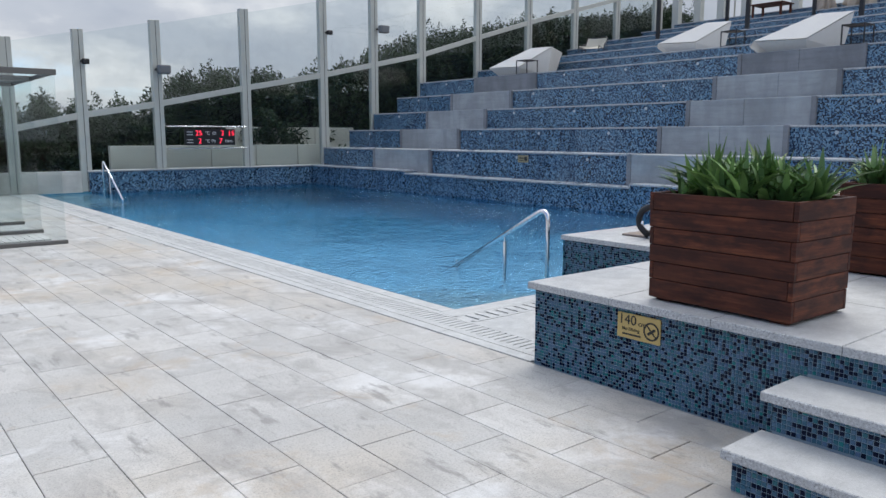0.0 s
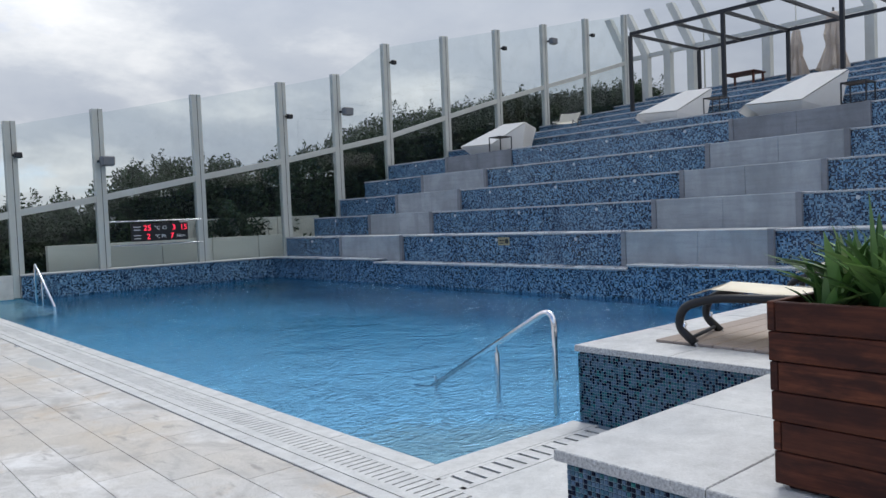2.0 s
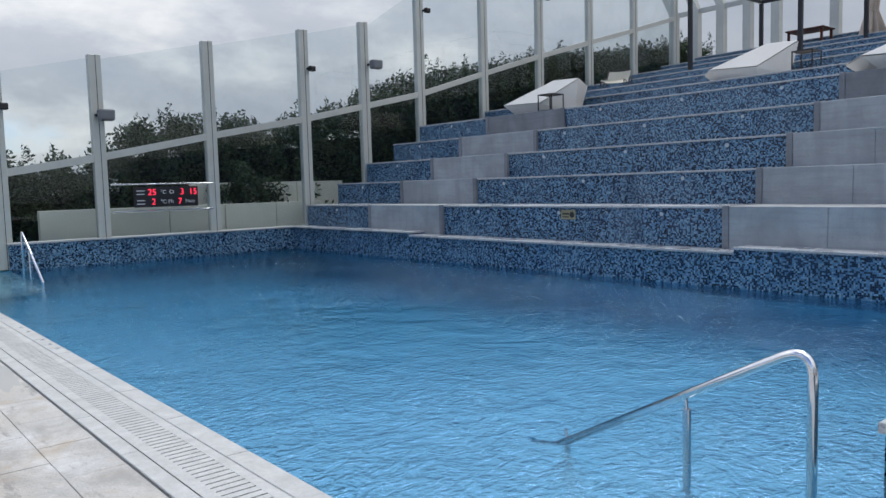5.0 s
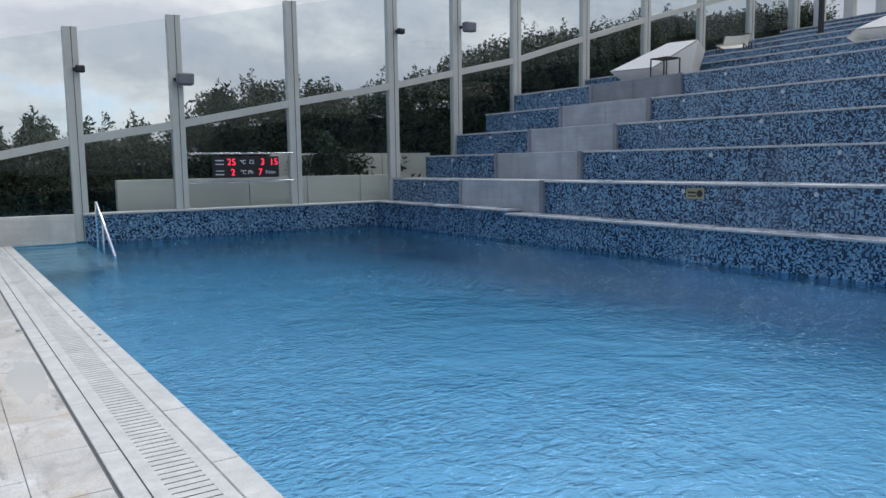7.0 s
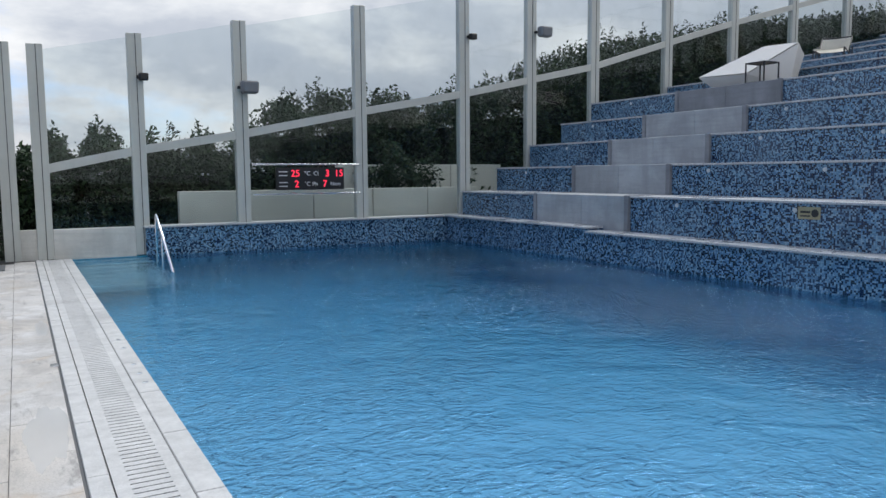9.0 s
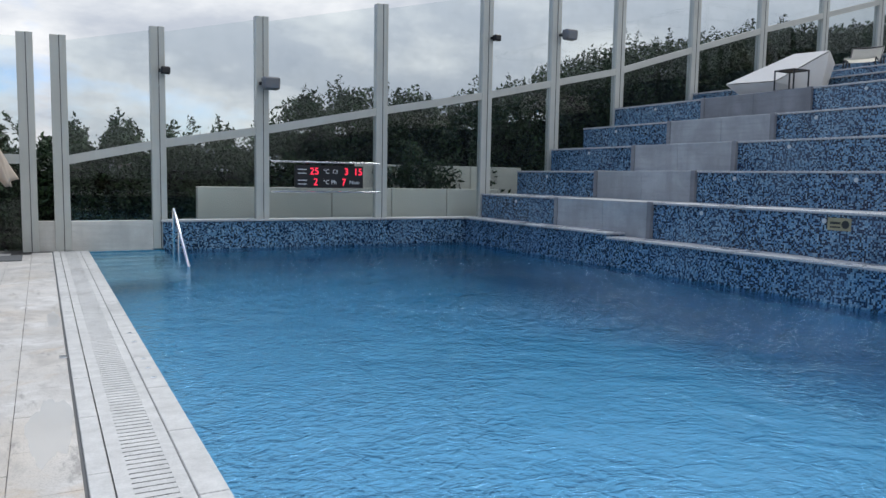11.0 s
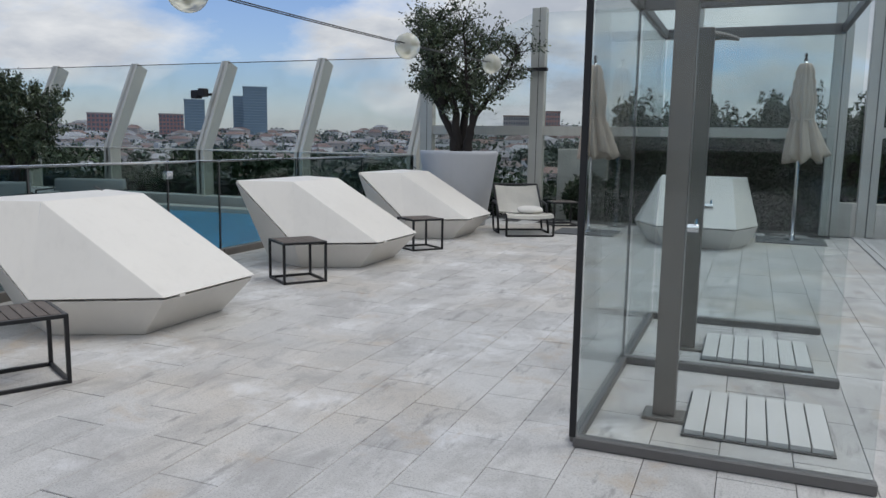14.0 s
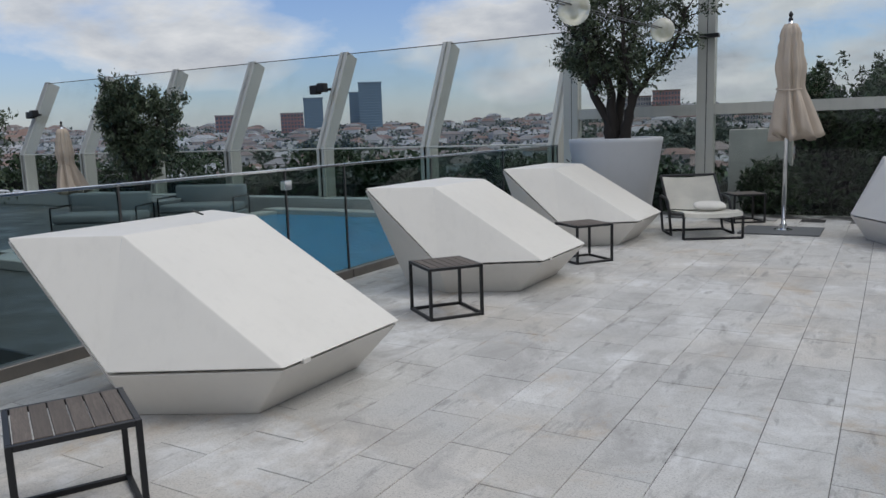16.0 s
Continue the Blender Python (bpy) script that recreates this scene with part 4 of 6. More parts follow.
part("stay", tube([(5.485, 20.2, -0.4), (5.485, 20.2, 0.53)], 0.02, 16), M["chrome"], far_rail)
part("end_cap", tube([(5.49, 19.23, -0.05), (5.49, 19.21, -0.06)], 0.028, 12), M["chrome"], far_rail)

# wooden boards and sun loungers on the platform
boards = thing("deck_boards", pose(5.85, 2.2, TOP), "greyed timber boards set on the platform", "decking")
for i in range(16):
    part("board", box(0.0, 5.4, 0.0 + 0.147 * i, 0.141 + 0.147 * i, 0.0, 0.02, 0.003), M["deck_wood"], boards)


def sun_lounger(m):
    p = thing("sun_lounger", m, "black-framed sun lounger with cream fabric", "sun lounger", "loungers on the platform")
    for y in (-0.3, 0.3):
        pts = [(0.10, y, 0.02), (-0.02, y, 0.13), (0.02, y, 0.27), (0.22, y, 0.335), (0.7, y, 0.34), (1.3, y, 0.30), (1.95, y, 0.32)]
        part("side_bar", tube(bend(pts, 0.12, 6), 0.03, 12), M["black"], p, smooth=True)
        part("armrest", tube(bend([(1.15, y, 0.34), (1.11, y, 0.52), (1.28, y, 0.60), (1.75, y, 0.52)], 0.1, 6), 0.018, 10), M["black"], p, smooth=True)
        part("leg", tube(bend([(1.4, y, 0.31), (1.5, y, 0.12), (1.42, y, 0.0)], 0.1), 0.018, 10), M["black"], p, smooth=True)
        part("foot_pad", tube(bend([(0.12, y, 0.0), (0.02, y, 0.1), (0.03, y, 0.16)], 0.05), 0.016, 8), M["chrome"], p, smooth=True)
    for x in (0.06, 1.42):
        part("crossbar", tube([(x, -0.3, 0.05), (x, 0.3, 0.05)], 0.014, 8), M["black"], p)
    bm = bmesh.new()
    prev = None
    for i in range(15):
        x = 0.05 + 1.85 * i / 14
        z = 0.375 + 0.02 * math.cos(i * 0.5) - (0.05 if i == 0 else 0.0)
        row = [bm.verts.new((x, y, z - 0.012 * (1 - (y / 0.3) ** 2))) for y in (-0.3, -0.15, 0.0, 0.15, 0.3)]
        if prev:
            for a, b, c, d in zip(prev, prev[1:], row[1:], row):
                bm.faces.new((a, b, c, d))
        prev = row
    bmesh.ops.solidify(bm, geom=bm.faces[:], thickness=0.03)
    bmesh.ops.recalc_face_normals(bm, faces=bm.faces)
    part("sling", bm, M["mesh_cloth"], p, "cream woven sling")
    return p


first_lounger = sun_lounger(pose(6.12, 4.40, TOP, 0, 0, -77))
copy_thing(first_lounger, pose(8.1, 4.55, TOP, 0, 0, -77))

# ---- showers ----
showers = thing("shower_cabin", pose(0, 0, 0), "open glass shower cabin with grey-bronze frame", "shower cabin")
SX0, SX1, SY = 1.2, 2.52, (11.62, 13.18, 14.64)
for y in SY:
    part("floor_rail", box(SX0, SX1, y - 0.03, y + 0.03, 0.0, 0.055, 0.006), M["bronze"], showers)
    part("top_rail", box(SX0, SX1, y - 0.025, y + 0.025, 2.33, 2.41, 0.004), M["bronze"], showers)
    vs = [(SX0 + 0.02, y - 0.006, 0.05), (SX1 - 0.02, y - 0.006, 0.05), (SX1 - 0.02, y - 0.006, 2.33), (SX0 + 0.02, y - 0.006, 2.33)]
    pane = raw("glass_pane", vs + [(x, yy + 0.012, z) for x, yy, z in vs], [(3, 2, 1, 0), (4, 5, 6, 7), (0, 1, 5, 4), (1, 2, 6, 5), (2, 3, 7, 6), (3, 0, 4, 7)], M["glass"], showers)
    pane.visible_shadow = False
for a, b in zip(SY, SY[1:]):
    vs = [(SX0, a + 0.03, 0.05), (SX0, b - 0.03, 0.05), (SX0, b - 0.03, 2.33), (SX0, a + 0.03, 2.33)]
    pane = raw("glass_pane", vs + [(x + 0.012, yy, z) for x, yy, z in vs], [(3, 2, 1, 0), (4, 5, 6, 7), (0, 1, 5, 4), (1, 2, 6, 5), (2, 3, 7, 6), (3, 0, 4, 7)], M["glass"], showers)
    pane.visible_shadow = False
    part("floor_rail", box(SX0 - 0.03, SX0 + 0.03, a + 0.03, b - 0.03, 0.0, 0.05, 0.006), M["bronze"], showers)
part("corner_post", box(SX0 - 0.02, SX0 + 0.012, SY[0] - 0.03, SY[0] - 0.006, 0.05, 2.33, 0.003), M["black"], showers)
part("corner_post", box(SX0 - 0.012, SX0 + 0.006, SY[1] - 0.02, SY[1] - 0.006, 0.05, 2.33, 0.002), M["bronze"], showers)
part("top_rail", box(SX0 - 0.025, SX0 + 0.025, SY[0] + 0.025, SY[2] - 0.025, 2.34, 2.40, 0.004), M["bronze"], showers)
part("top_rail", box(SX1 - 0.035, SX1, SY[0] + 0.025, SY[2] - 0.025, 2.34, 2.40, 0.004), M["black"], showers)


def shower_column(y):
    p = thing("shower_column", pose(1.57, y, 0.0), "square taupe steel shower column", "shower", "showers in the glass cabin")
    part("column", box(-0.058, 0.058, -0.045, 0.045, 0.02, 2.29, 0.004), M["column"], p)
    part("base_plate", box(-0.11, 0.11, -0.09, 0.09, 0.0, 0.02, 0.003), M["column"], p)
    part("shower_head", tube([(0.05, 0, 2.235), (0.12, 0, 2.23), (0.22, 0, 2.205)], 0.036, 12, taper=0.014), M["column"], p)
    knob = part("tap", tube([(0.06, 0, 1.05), (0.12, 0, 1.05)], 0.022, 12), M["chrome"], p)
    part("lever", tube([(0.10, 0, 1.05), (0.105, 0, 1.10)], 0.008, 8), M["chrome"], knob)


def duckboard(y):
    p = thing("duckboard", pose(1.69, y, 0.004), "white slatted shower floor board", "duckboard", "floor boards of the showers")
    part("tray", box(-0.01, 0.71, -0.01, 0.73, 0.0, 0.006), M["bronze"], p)
    w = 0.70 / 7
    for i in range(7):
        part("slat", box(i * w + 0.004, (i + 1) * w - 0.004, 0.01, 0.71, 0.006, 0.032, 0.002), M["duckboard"], p)


for y in (12.22, 13.75):
    shower_column(y)
for y in (11.97, 13.46):
    duckboard(y)

# ---- white daybeds with closed covers ----


def daybed(m, where, head=(0.97, 0.55)):
    """A faceted shell on a small foot, closed by a faceted lid."""
    p = thing("daybed", m, "white faceted plastic daybed with closed cover " + where, "daybed", "covered daybeds")
    F, N, H, T = (0.0, 0.54, 0.53, 0.305), (-0.84, 0.97, 0.82, 0.29), (-1.63, head[0], head[1], 0.975), (-1.07, 0.63, 0.42, 0.968)
    B = ((-0.27, 0.47, 0.44, 0.0), (-0.88, 0.78, 0.68, 0.0), (-1.5, 0.50, 0.45, 0.0))

    def both(q, dz=0.0, grow=0.0):
        return [(q[0], -q[1] - grow, q[3] + dz), (q[0], q[2] + grow, q[3] + dz)]

    rim = [both(q) for q in (F, N, H)]
    foot = [both(q) for q in B]
    bm = bmesh.new()
    g = [[bm.verts.new(v) for v in pair] for pair in rim]
    f = [[bm.verts.new(v) for v in pair] for pair in foot]
    bm.faces.new((g[0][0], g[0][1], f[0][1], f[0][0]))
    for s in (0, 1):
        bm.faces.new((g[0][s], g[1][s], f[1][s], f[0][s]))
        bm.faces.new((g[1][s], g[2][s], f[2][s], f[1][s]))
    bm.faces.new((g[2][0], g[2][1], f[2][1], f[2][0]))
    bm.faces.new((f[0][0], f[0][1], f[1][1], f[2][1], f[2][0], f[1][0]))
    bm.faces.new((g[0][0], g[0][1], g[1][1], g[1][0]))
    bm.faces.new((g[1][0], g[1][1], g[2][1], g[2][0]))
    bmesh.ops.recalc_face_normals(bm, faces=bm.faces)
    bmesh.ops.bevel(bm, geom=bm.edges[:], offset=0.012, segments=2, affect="EDGES", profile=0.6)
    part("shell", bm, M["pod"], p)
    # lid, held a finger's breadth above the rim
    up = 0.017
    bm = bmesh.new()
    f2 = [bm.verts.new((v[0] + 0.012, v[1], v[2] + up)) for v in both(F, 0, 0.005)]
    n2 = [bm.verts.new((v[0], v[1], v[2] + up)) for v in both(N, 0, 0.004)]
    h2 = [bm.verts.new((v[0] + 0.01, v[1], v[2] + up)) for v in both(H)]
    t2 = [bm.verts.new((v[0], v[1], v[2] + up)) for v in both(T)]
    bm.faces.new((f2[0], f2[1], t2[1], t2[0]))
    bm.faces.new((t2[0], t2[1], h2[1], h2[0]))
    for s in (0, 1):
        bm.faces.new((f2[s], t2[s], n2[s]))
        bm.faces.new((n2[s], t2[s], h2[s]))
    bm.faces.new((f2[0], n2[0], n2[1], f2[1]))
    bm.faces.new((n2[0], h2[0], h2[1], n2[1]))
    bmesh.ops.recalc_face_normals(bm, faces=bm.faces)
    bmesh.ops.bevel(bm, geom=bm.edges[:], offset=0.008, segments=2, affect="EDGES", profile=0.6)
    part("lid", bm, M["pod"], p)
    part("seam", box(-0.04, 0.04, -0.012, 0.012, -0.004, 0.006, 0.003), M["post_dark"], p).matrix_basis = pose(-1.1, -0.05, 1.05, 0, 25, 80)
    for s, k in ((-1, 1), (1, 2)):
        a, b = Vector((N[0], s * N[k], N[3] + 0.012)), Vector((T[0], s * T[k], T[3] + 0.012))
        part("crease", tube([a.lerp(b, 0.02), a.lerp(b, 0.98)], 0.0035, 6), M["pot"], p)
    part("lid_catch", box(-0.012, 0.015, -0.03, 0.03, -0.015, 0.015, 0.003), M["pod"], p).matrix_basis = pose(0.0, -0.36, 0.315)
    return p


pod = daybed(pose(-1.97, 12.83, 0.0), "standing on pale stone paving")
for y in (16.24, 19.2):
    copy_thing(pod, pose(-1.97, y, 0.0))
daybed(pose(1.25, 19.25, 0.0, 0, 0, -90), "before the dark hedge", (0.66, 0.62))
for x, y, z, a in ((17.45, 18.9, EDGE + 5 * LIFT, 122), (20.02, 14.35, EDGE + 6 * LIFT, 126), (17.27, 9.75, EDGE + 5 * LIFT, 124)):
    o = copy_thing(pod, pose(x, y, z, 0, 0, a))
    o["label"] = "white faceted daybed with closed cover on a terrace"
    o.scale = (1.25, 1.2, 0.9) if y > 17 else (1.24, 1.12, 0.86)


def side_table(m):
    p = thing("side_table", m, "square black steel side table with slatted wooden top", "side table", "side tables by the daybeds")
    S, H = 0.225, 0.43
    for sx in (-1, 1):
        for sy in (-1, 1):
            part("leg", box(sx * S - 0.0125, sx * S + 0.0125, sy * S - 0.0125, sy * S + 0.0125, 0.0, H, 0.002), M["black"], p)
    for s in (-1, 1):
        for z in (0.0125, H - 0.0125):
            part("rail", box(-S + 0.0125, S - 0.0125, s * S - 0.012, s * S + 0.012, z - 0.0125, z + 0.0125, 0.002), M["black"], p)
            part("rail", box(s * S - 0.012, s * S + 0.012, -S + 0.0125, S - 0.0125, z - 0.0125, z + 0.0125, 0.002), M["black"], p)
    w = (2 * S - 0.03) / 6
    for i in range(6):
        x = -S + 0.015 + i * w
        part("slat", box(x + 0.003, x + w - 0.003, -S + 0.014, S - 0.014, H - 0.012, H + 0.003, 0.002), M["teak"], p)
    return p


table = side_table(pose(-2.11, 11.20, 0, 0, 0, 62))
for x, y, z, a in ((-2.46, 14.80, 0, 53), (-2.27, 17.57, 0, 53), (-1.2, 21.55, 0, 30), (17.05, 17.0, EDGE + 5 * LIFT, 0), (19.2 + 0.6, 11.75, EDGE + 6 * LIFT, 0), (17.0, 7.25, EDGE + 5 * LIFT, 0)):
    copy_thing(table, pose(x, y, z, 0, 0, a))


def umbrella(m, seed, pole=2.85, low=1.28, mat=True):
    p = thing("parasol", m, "furled cream canvas parasol on a steel pole", "parasol", "furled parasols")
    if mat:
        part("mat", box(-0.52, 0.48, -0.42, 0.40, 0.0, 0.018, 0.004), M["mat"], p, "grey rubber base mat")
    part("base_collar", lathe([(0.12, 0.0), (0.12, 0.03), (0.05, 0.045), (0.045, 0.1)], 20), M["chrome"], p)
    part("pole", tube([(0, 0, 0.03), (0, 0, pole - 0.08)], 0.028, 14), M["chrome"], p, smooth=True)
    rng = random.Random(seed)
    sides, rows = 64, 22
    verts, faces = [], []
    ph = [rng.uniform(0, 6.28) for _ in range(4)]
    for i in range(rows + 1):
        f = i / rows
        z = low + (pole - 0.12 - low) * f
        r = 0.135 + 0.125 * max(0.0, 1 - f / 0.42) ** 0.8 + 0.03 * math.exp(-((f - 0.62) / 0.1) ** 2) - 0.035 * max(0.0, f - 0.7) / 0.3
        r += 0.03 * math.exp(-((f - 0.80) / 0.025) ** 2) + 0.015 * math.exp(-((f - 0.90) / 0.02) ** 2)
        if f > 0.96:
            r *= 0.75
        for k in range(sides):
            a = 2 * math.pi * k / sides
            fold = 0.17 * math.sin(8 * a + ph[0] + 1.2 * f) + 0.12 * math.sin(13 * a + ph[1] - 2.5 * f) + 0.07 * math.sin(3 * a + ph[2])
            rr = r * (1 + fold * (1.5 - f))
            drop = -0.07 * math.sin(5 * a + ph[3]) * (1 - f) ** 3
            verts.append((rr * math.cos(a) + 0.10 * (1 - f) ** 2.5, rr * math.sin(a) + 0.05 * (1 - f) ** 2.5, z + drop))
    for i in range(rows):
        for k in range(sides):
            a, b = i * sides + k, i * sides + (k + 1) % sides
            faces.append((a, b, b + sides, a + sides))
    faces.append(tuple(range(sides - 1, -1, -1)))
    faces.append(tuple(range(rows * sides, (rows + 1) * sides)))
    raw("canopy", verts, faces, M["cloth"], p, True)
    zt = low + (pole - 0.12 - low) * 0.43
    part("strap", tube([(0.152 * math.cos(2 * math.pi * k / 24) + 0.01, 0.152 * math.sin(2 * math.pi * k / 24), zt + 0.02 * math.sin(k / 4)) for k in range(25)], 0.012, 6), M["cloth"], p)
    part("finial", lathe([(0.02, pole - 0.14), (0.03, pole - 0.06), (0.015, pole - 0.03), (0.03, pole), (0.01, pole + 0.04)], 12), M["black"], p)
    return p


umbrella(pose(-0.54, 20.6, 0), 3)
umbrella(pose(2.58, 21.05, 0), 8)

# ---- pot with olive tree ----


def olive_tree(m, height, spread, seed, count=5200, leaf=0.038):
    """Forked limbs that bear twigs all along; the leaves sit in tufts on the twigs."""
    p = thing("olive_tree", m, "potted olive tree with branching dark trunk and airy crown", "tree", "olive trees")
    rng = random.Random(seed)
    trunk, tufts = bmesh.new(), []
    fork = ((0.13, 0.0, 0.0), (0.18, 0.02, 0.13), (0.27, 0.0, 0.25))
    limbs = (((-0.06, 0.0, 0.0), (-0.14, 0.02, 0.15), (-0.40, 0.06, 0.33), (-0.63, 0.12, 0.47), (-0.70, 0.16, 0.66), (-0.62, 0.2, 0.84)),
             ((-0.02, 0.02, 0.0), (-0.06, 0.0, 0.28), (-0.17, -0.12, 0.48), (-0.33, -0.22, 0.70), (-0.42, -0.25, 0.90)),
             fork + ((0.46, 0.1, 0.37), (0.78, 0.22, 0.52), (0.98, 0.25, 0.74)),
             fork + ((0.22, -0.12, 0.42), (0.17, -0.2, 0.60), (0.14, -0.24, 0.86)),
             ((0.0, 0.08, 0.05), (0.02, 0.3, 0.38), (0.1, 0.52, 0.60), (0.2, 0.6, 0.82)),
             ((-0.3, -0.02, 0.36), (-0.34, -0.3, 0.5), (-0.3, -0.5, 0.66), (-0.24, -0.55, 0.8)))
    for line in limbs:
        pts = [Vector((x * spread, y * spread, z * height)) for x, y, z in line]
        fine = [a.lerp(b, k / 4) + Vector((rng.gauss(0, 0.012), rng.gauss(0, 0.012), 0)) for a, b in zip(pts, pts[1:]) for k in range(4)] + [pts[-1]]
        tube(fine, 0.085 * spread, 9, trunk, taper=0.014)
        for k, q in enumerate(fine):
            f = q.z / height
            if f < 0.30:
                continue
            for i in range(4 if f > 0.42 else 2):
                a = rng.uniform(0, 2 * math.pi)
                way = Vector((math.cos(a), math.sin(a), rng.uniform(-0.25, 0.75) + 0.45 * (f > 0.6)))
                length = rng.uniform(0.22, 0.46) * spread * (0.75 if f < 0.42 else 1.0)
                twig = [q, q + way * length * 0.5, q + way * length + Vector((0, 0, rng.uniform(-0.05, 0.1)))]
                tube(twig, 0.011, 5, trunk, taper=0.003)
                heavy = rng.choice((0.4, 1.0, 1.0, 1.7))
                for u in (0.45, 0.7, 0.9, 1.05):
                    tufts.append((*(q + way * length * u), heavy))
    part("trunk", trunk, M["bark"], p, smooth=True)
    rs = np.random.default_rng(seed)
    tuft = np.array(tufts)
    pick = tuft[rs.choice(len(tuft), count, p=tuft[:, 3] / tuft[:, 3].sum()), :3]
    leaves("crown", pick, leaf, M["olive"], p, 0.062 * spread, 0.42, seed)["kind"] = "stuff"
    return p


pot = thing("plant_pot", pose(-2.93, 20.75, 0), "large smooth pale grey tapered plant pot", "plant pot")
part("vessel", lathe([(0.49, 0.0), (0.50, 0.02), (0.69, 1.24), (0.70, 1.29), (0.68, 1.31), (0.65, 1.30), (0.63, 1.20)], 48), M["pot"], pot, smooth=True)
part("soil", lathe([(0.3, 1.17), (0.63, 1.215), (0.2, 1.25)], 24), M["soil"], pot)
olive_tree(pose(-2.93, 20.75, 1.2), 2.62, 1.0, 5, count=11500, leaf=0.036)

# ---- lounge chair ----
chair = thing("lounge_chair", pose(-1.22, 19.5, 0, 0, 0, 29), "black-framed low lounge chair with cream mesh", "chair")
chair.scale = (1.18, 1.12, 1.12)
for x in (-0.32, 0.32):
    part("side_frame", tube(bend([(x, 0.05, 0.012), (x, 0.05, 0.30), (x, 0.55, 0.25), (x, 0.72, 0.30), (x, 1.10, 0.68)], 0.06), 0.016, 8), M["black"], chair, smooth=True)
    part("arm_frame", tube(bend([(x * 1.1, 0.45, 0.012), (x * 1.1, 0.62, 0.42), (x * 1.1, 0.98, 0.45), (x * 1.1, 0.85, 0.012), (x * 1.1, 0.45, 0.012)], 0.08), 0.016, 8), M["black"], chair, smooth=True)
part("front_foot", tube([(-0.32, 0.05, 0.014), (0.32, 0.05, 0.014)], 0.015, 8), M["black"], chair)
part("rear_foot", tube([(-0.35, 0.85, 0.014), (0.35, 0.85, 0.014)], 0.015, 8), M["black"], chair)
part("top_bar", tube([(-0.32, 1.10, 0.68), (0.32, 1.10, 0.68)], 0.016, 8), M["black"], chair)


def sling(path, half, thick):
    bm = bmesh.new()
    prev = None
    for y, z in path:
        row = [bm.verts.new((x * half, y, z - 0.02 * (1 - x * x))) for x in (-1, -0.5, 0, 0.5, 1)]
        if prev:
            for a, b, c, d in zip(prev, prev[1:], row[1:], row):
                bm.faces.new((a, b, c, d))
        prev = row
    bmesh.ops.solidify(bm, geom=bm.faces[:], thickness=thick)
    bmesh.ops.recalc_face_normals(bm, faces=bm.faces)
    return bm


part("seat", sling([(0.03, 0.27), (0.05, 0.315), (0.2, 0.325), (0.4, 0.30), (0.68, 0.29)], 0.315, 0.025), M["white_mesh"], chair, "cream mesh seat")
part("backrest", sling([(0.70, 0.30), (0.85, 0.43), (0.97, 0.55), (1.09, 0.67)], 0.305, 0.012), M["white_mesh"], chair, "cream mesh backrest")
pillow = thing("pillow", pose(-1.40, 20.06, 0.385, 6, 0, 20), "small white cushion with dark piping", "cushion")
bm = bmesh.new()
bmesh.ops.create_uvsphere(bm, u_segments=20, v_segments=12, radius=1)
for v in bm.verts:
    x, y, z = v.co
    v.co = (math.copysign(abs(x) ** 0.6, x) * 0.21, math.copysign(abs(y) ** 0.6, y) * 0.16, z * 0.055 * (1 - 0.35 * (x * x * y * y)))
part("cover", bm, M["pillow"], pillow, smooth=True)

# ---- light string with glass globes ----
cords = thing("light_string", pose(0, 0, 0), "double black cable with clear glass globe lamps", "string lights")
for dx in (-0.03, 0.03):
    pts = [(-1.85 + dx, y, 2.50 + 0.0022 * (y - 11.0) ** 2 + 0.02) for y in np.linspace(4.0, 22.0, 40)]
    part("cable", tube(pts, 0.006, 6), M["black"], cords)
for y in (5.6, 8.9, 12.5, 16.2, 19.25):
    z = 2.50 + 0.0022 * (y - 11.0) ** 2
    bm = bmesh.new()
    bmesh.ops.create_uvsphere(bm, u_segments=24, v_segments=16, radius=0.15)
    bmesh.ops.translate(bm, vec=(-1.85, y, z), verts=bm.verts)
    g = part("globe", bm, M["glass_globe"], cords, "clear glass globe", smooth=True)
    part("lamp_holder", tube([(-1.85, y, z + 0.02), (-1.85, y, z + 0.15)], 0.022, 10), M["post"], g)
    part("bulb", lathe([(0.012, z - 0.07), (0.03, z - 0.05), (0.03, z - 0.01), (0.014, z + 0.03)], 12), M["lamp_glass"], g).location = (-1.85, y, 0)
part("clamp", box(-2.1, -1.72, 22.05, 22.17, 2.80, 2.86, 0.004), M["black"], cords)

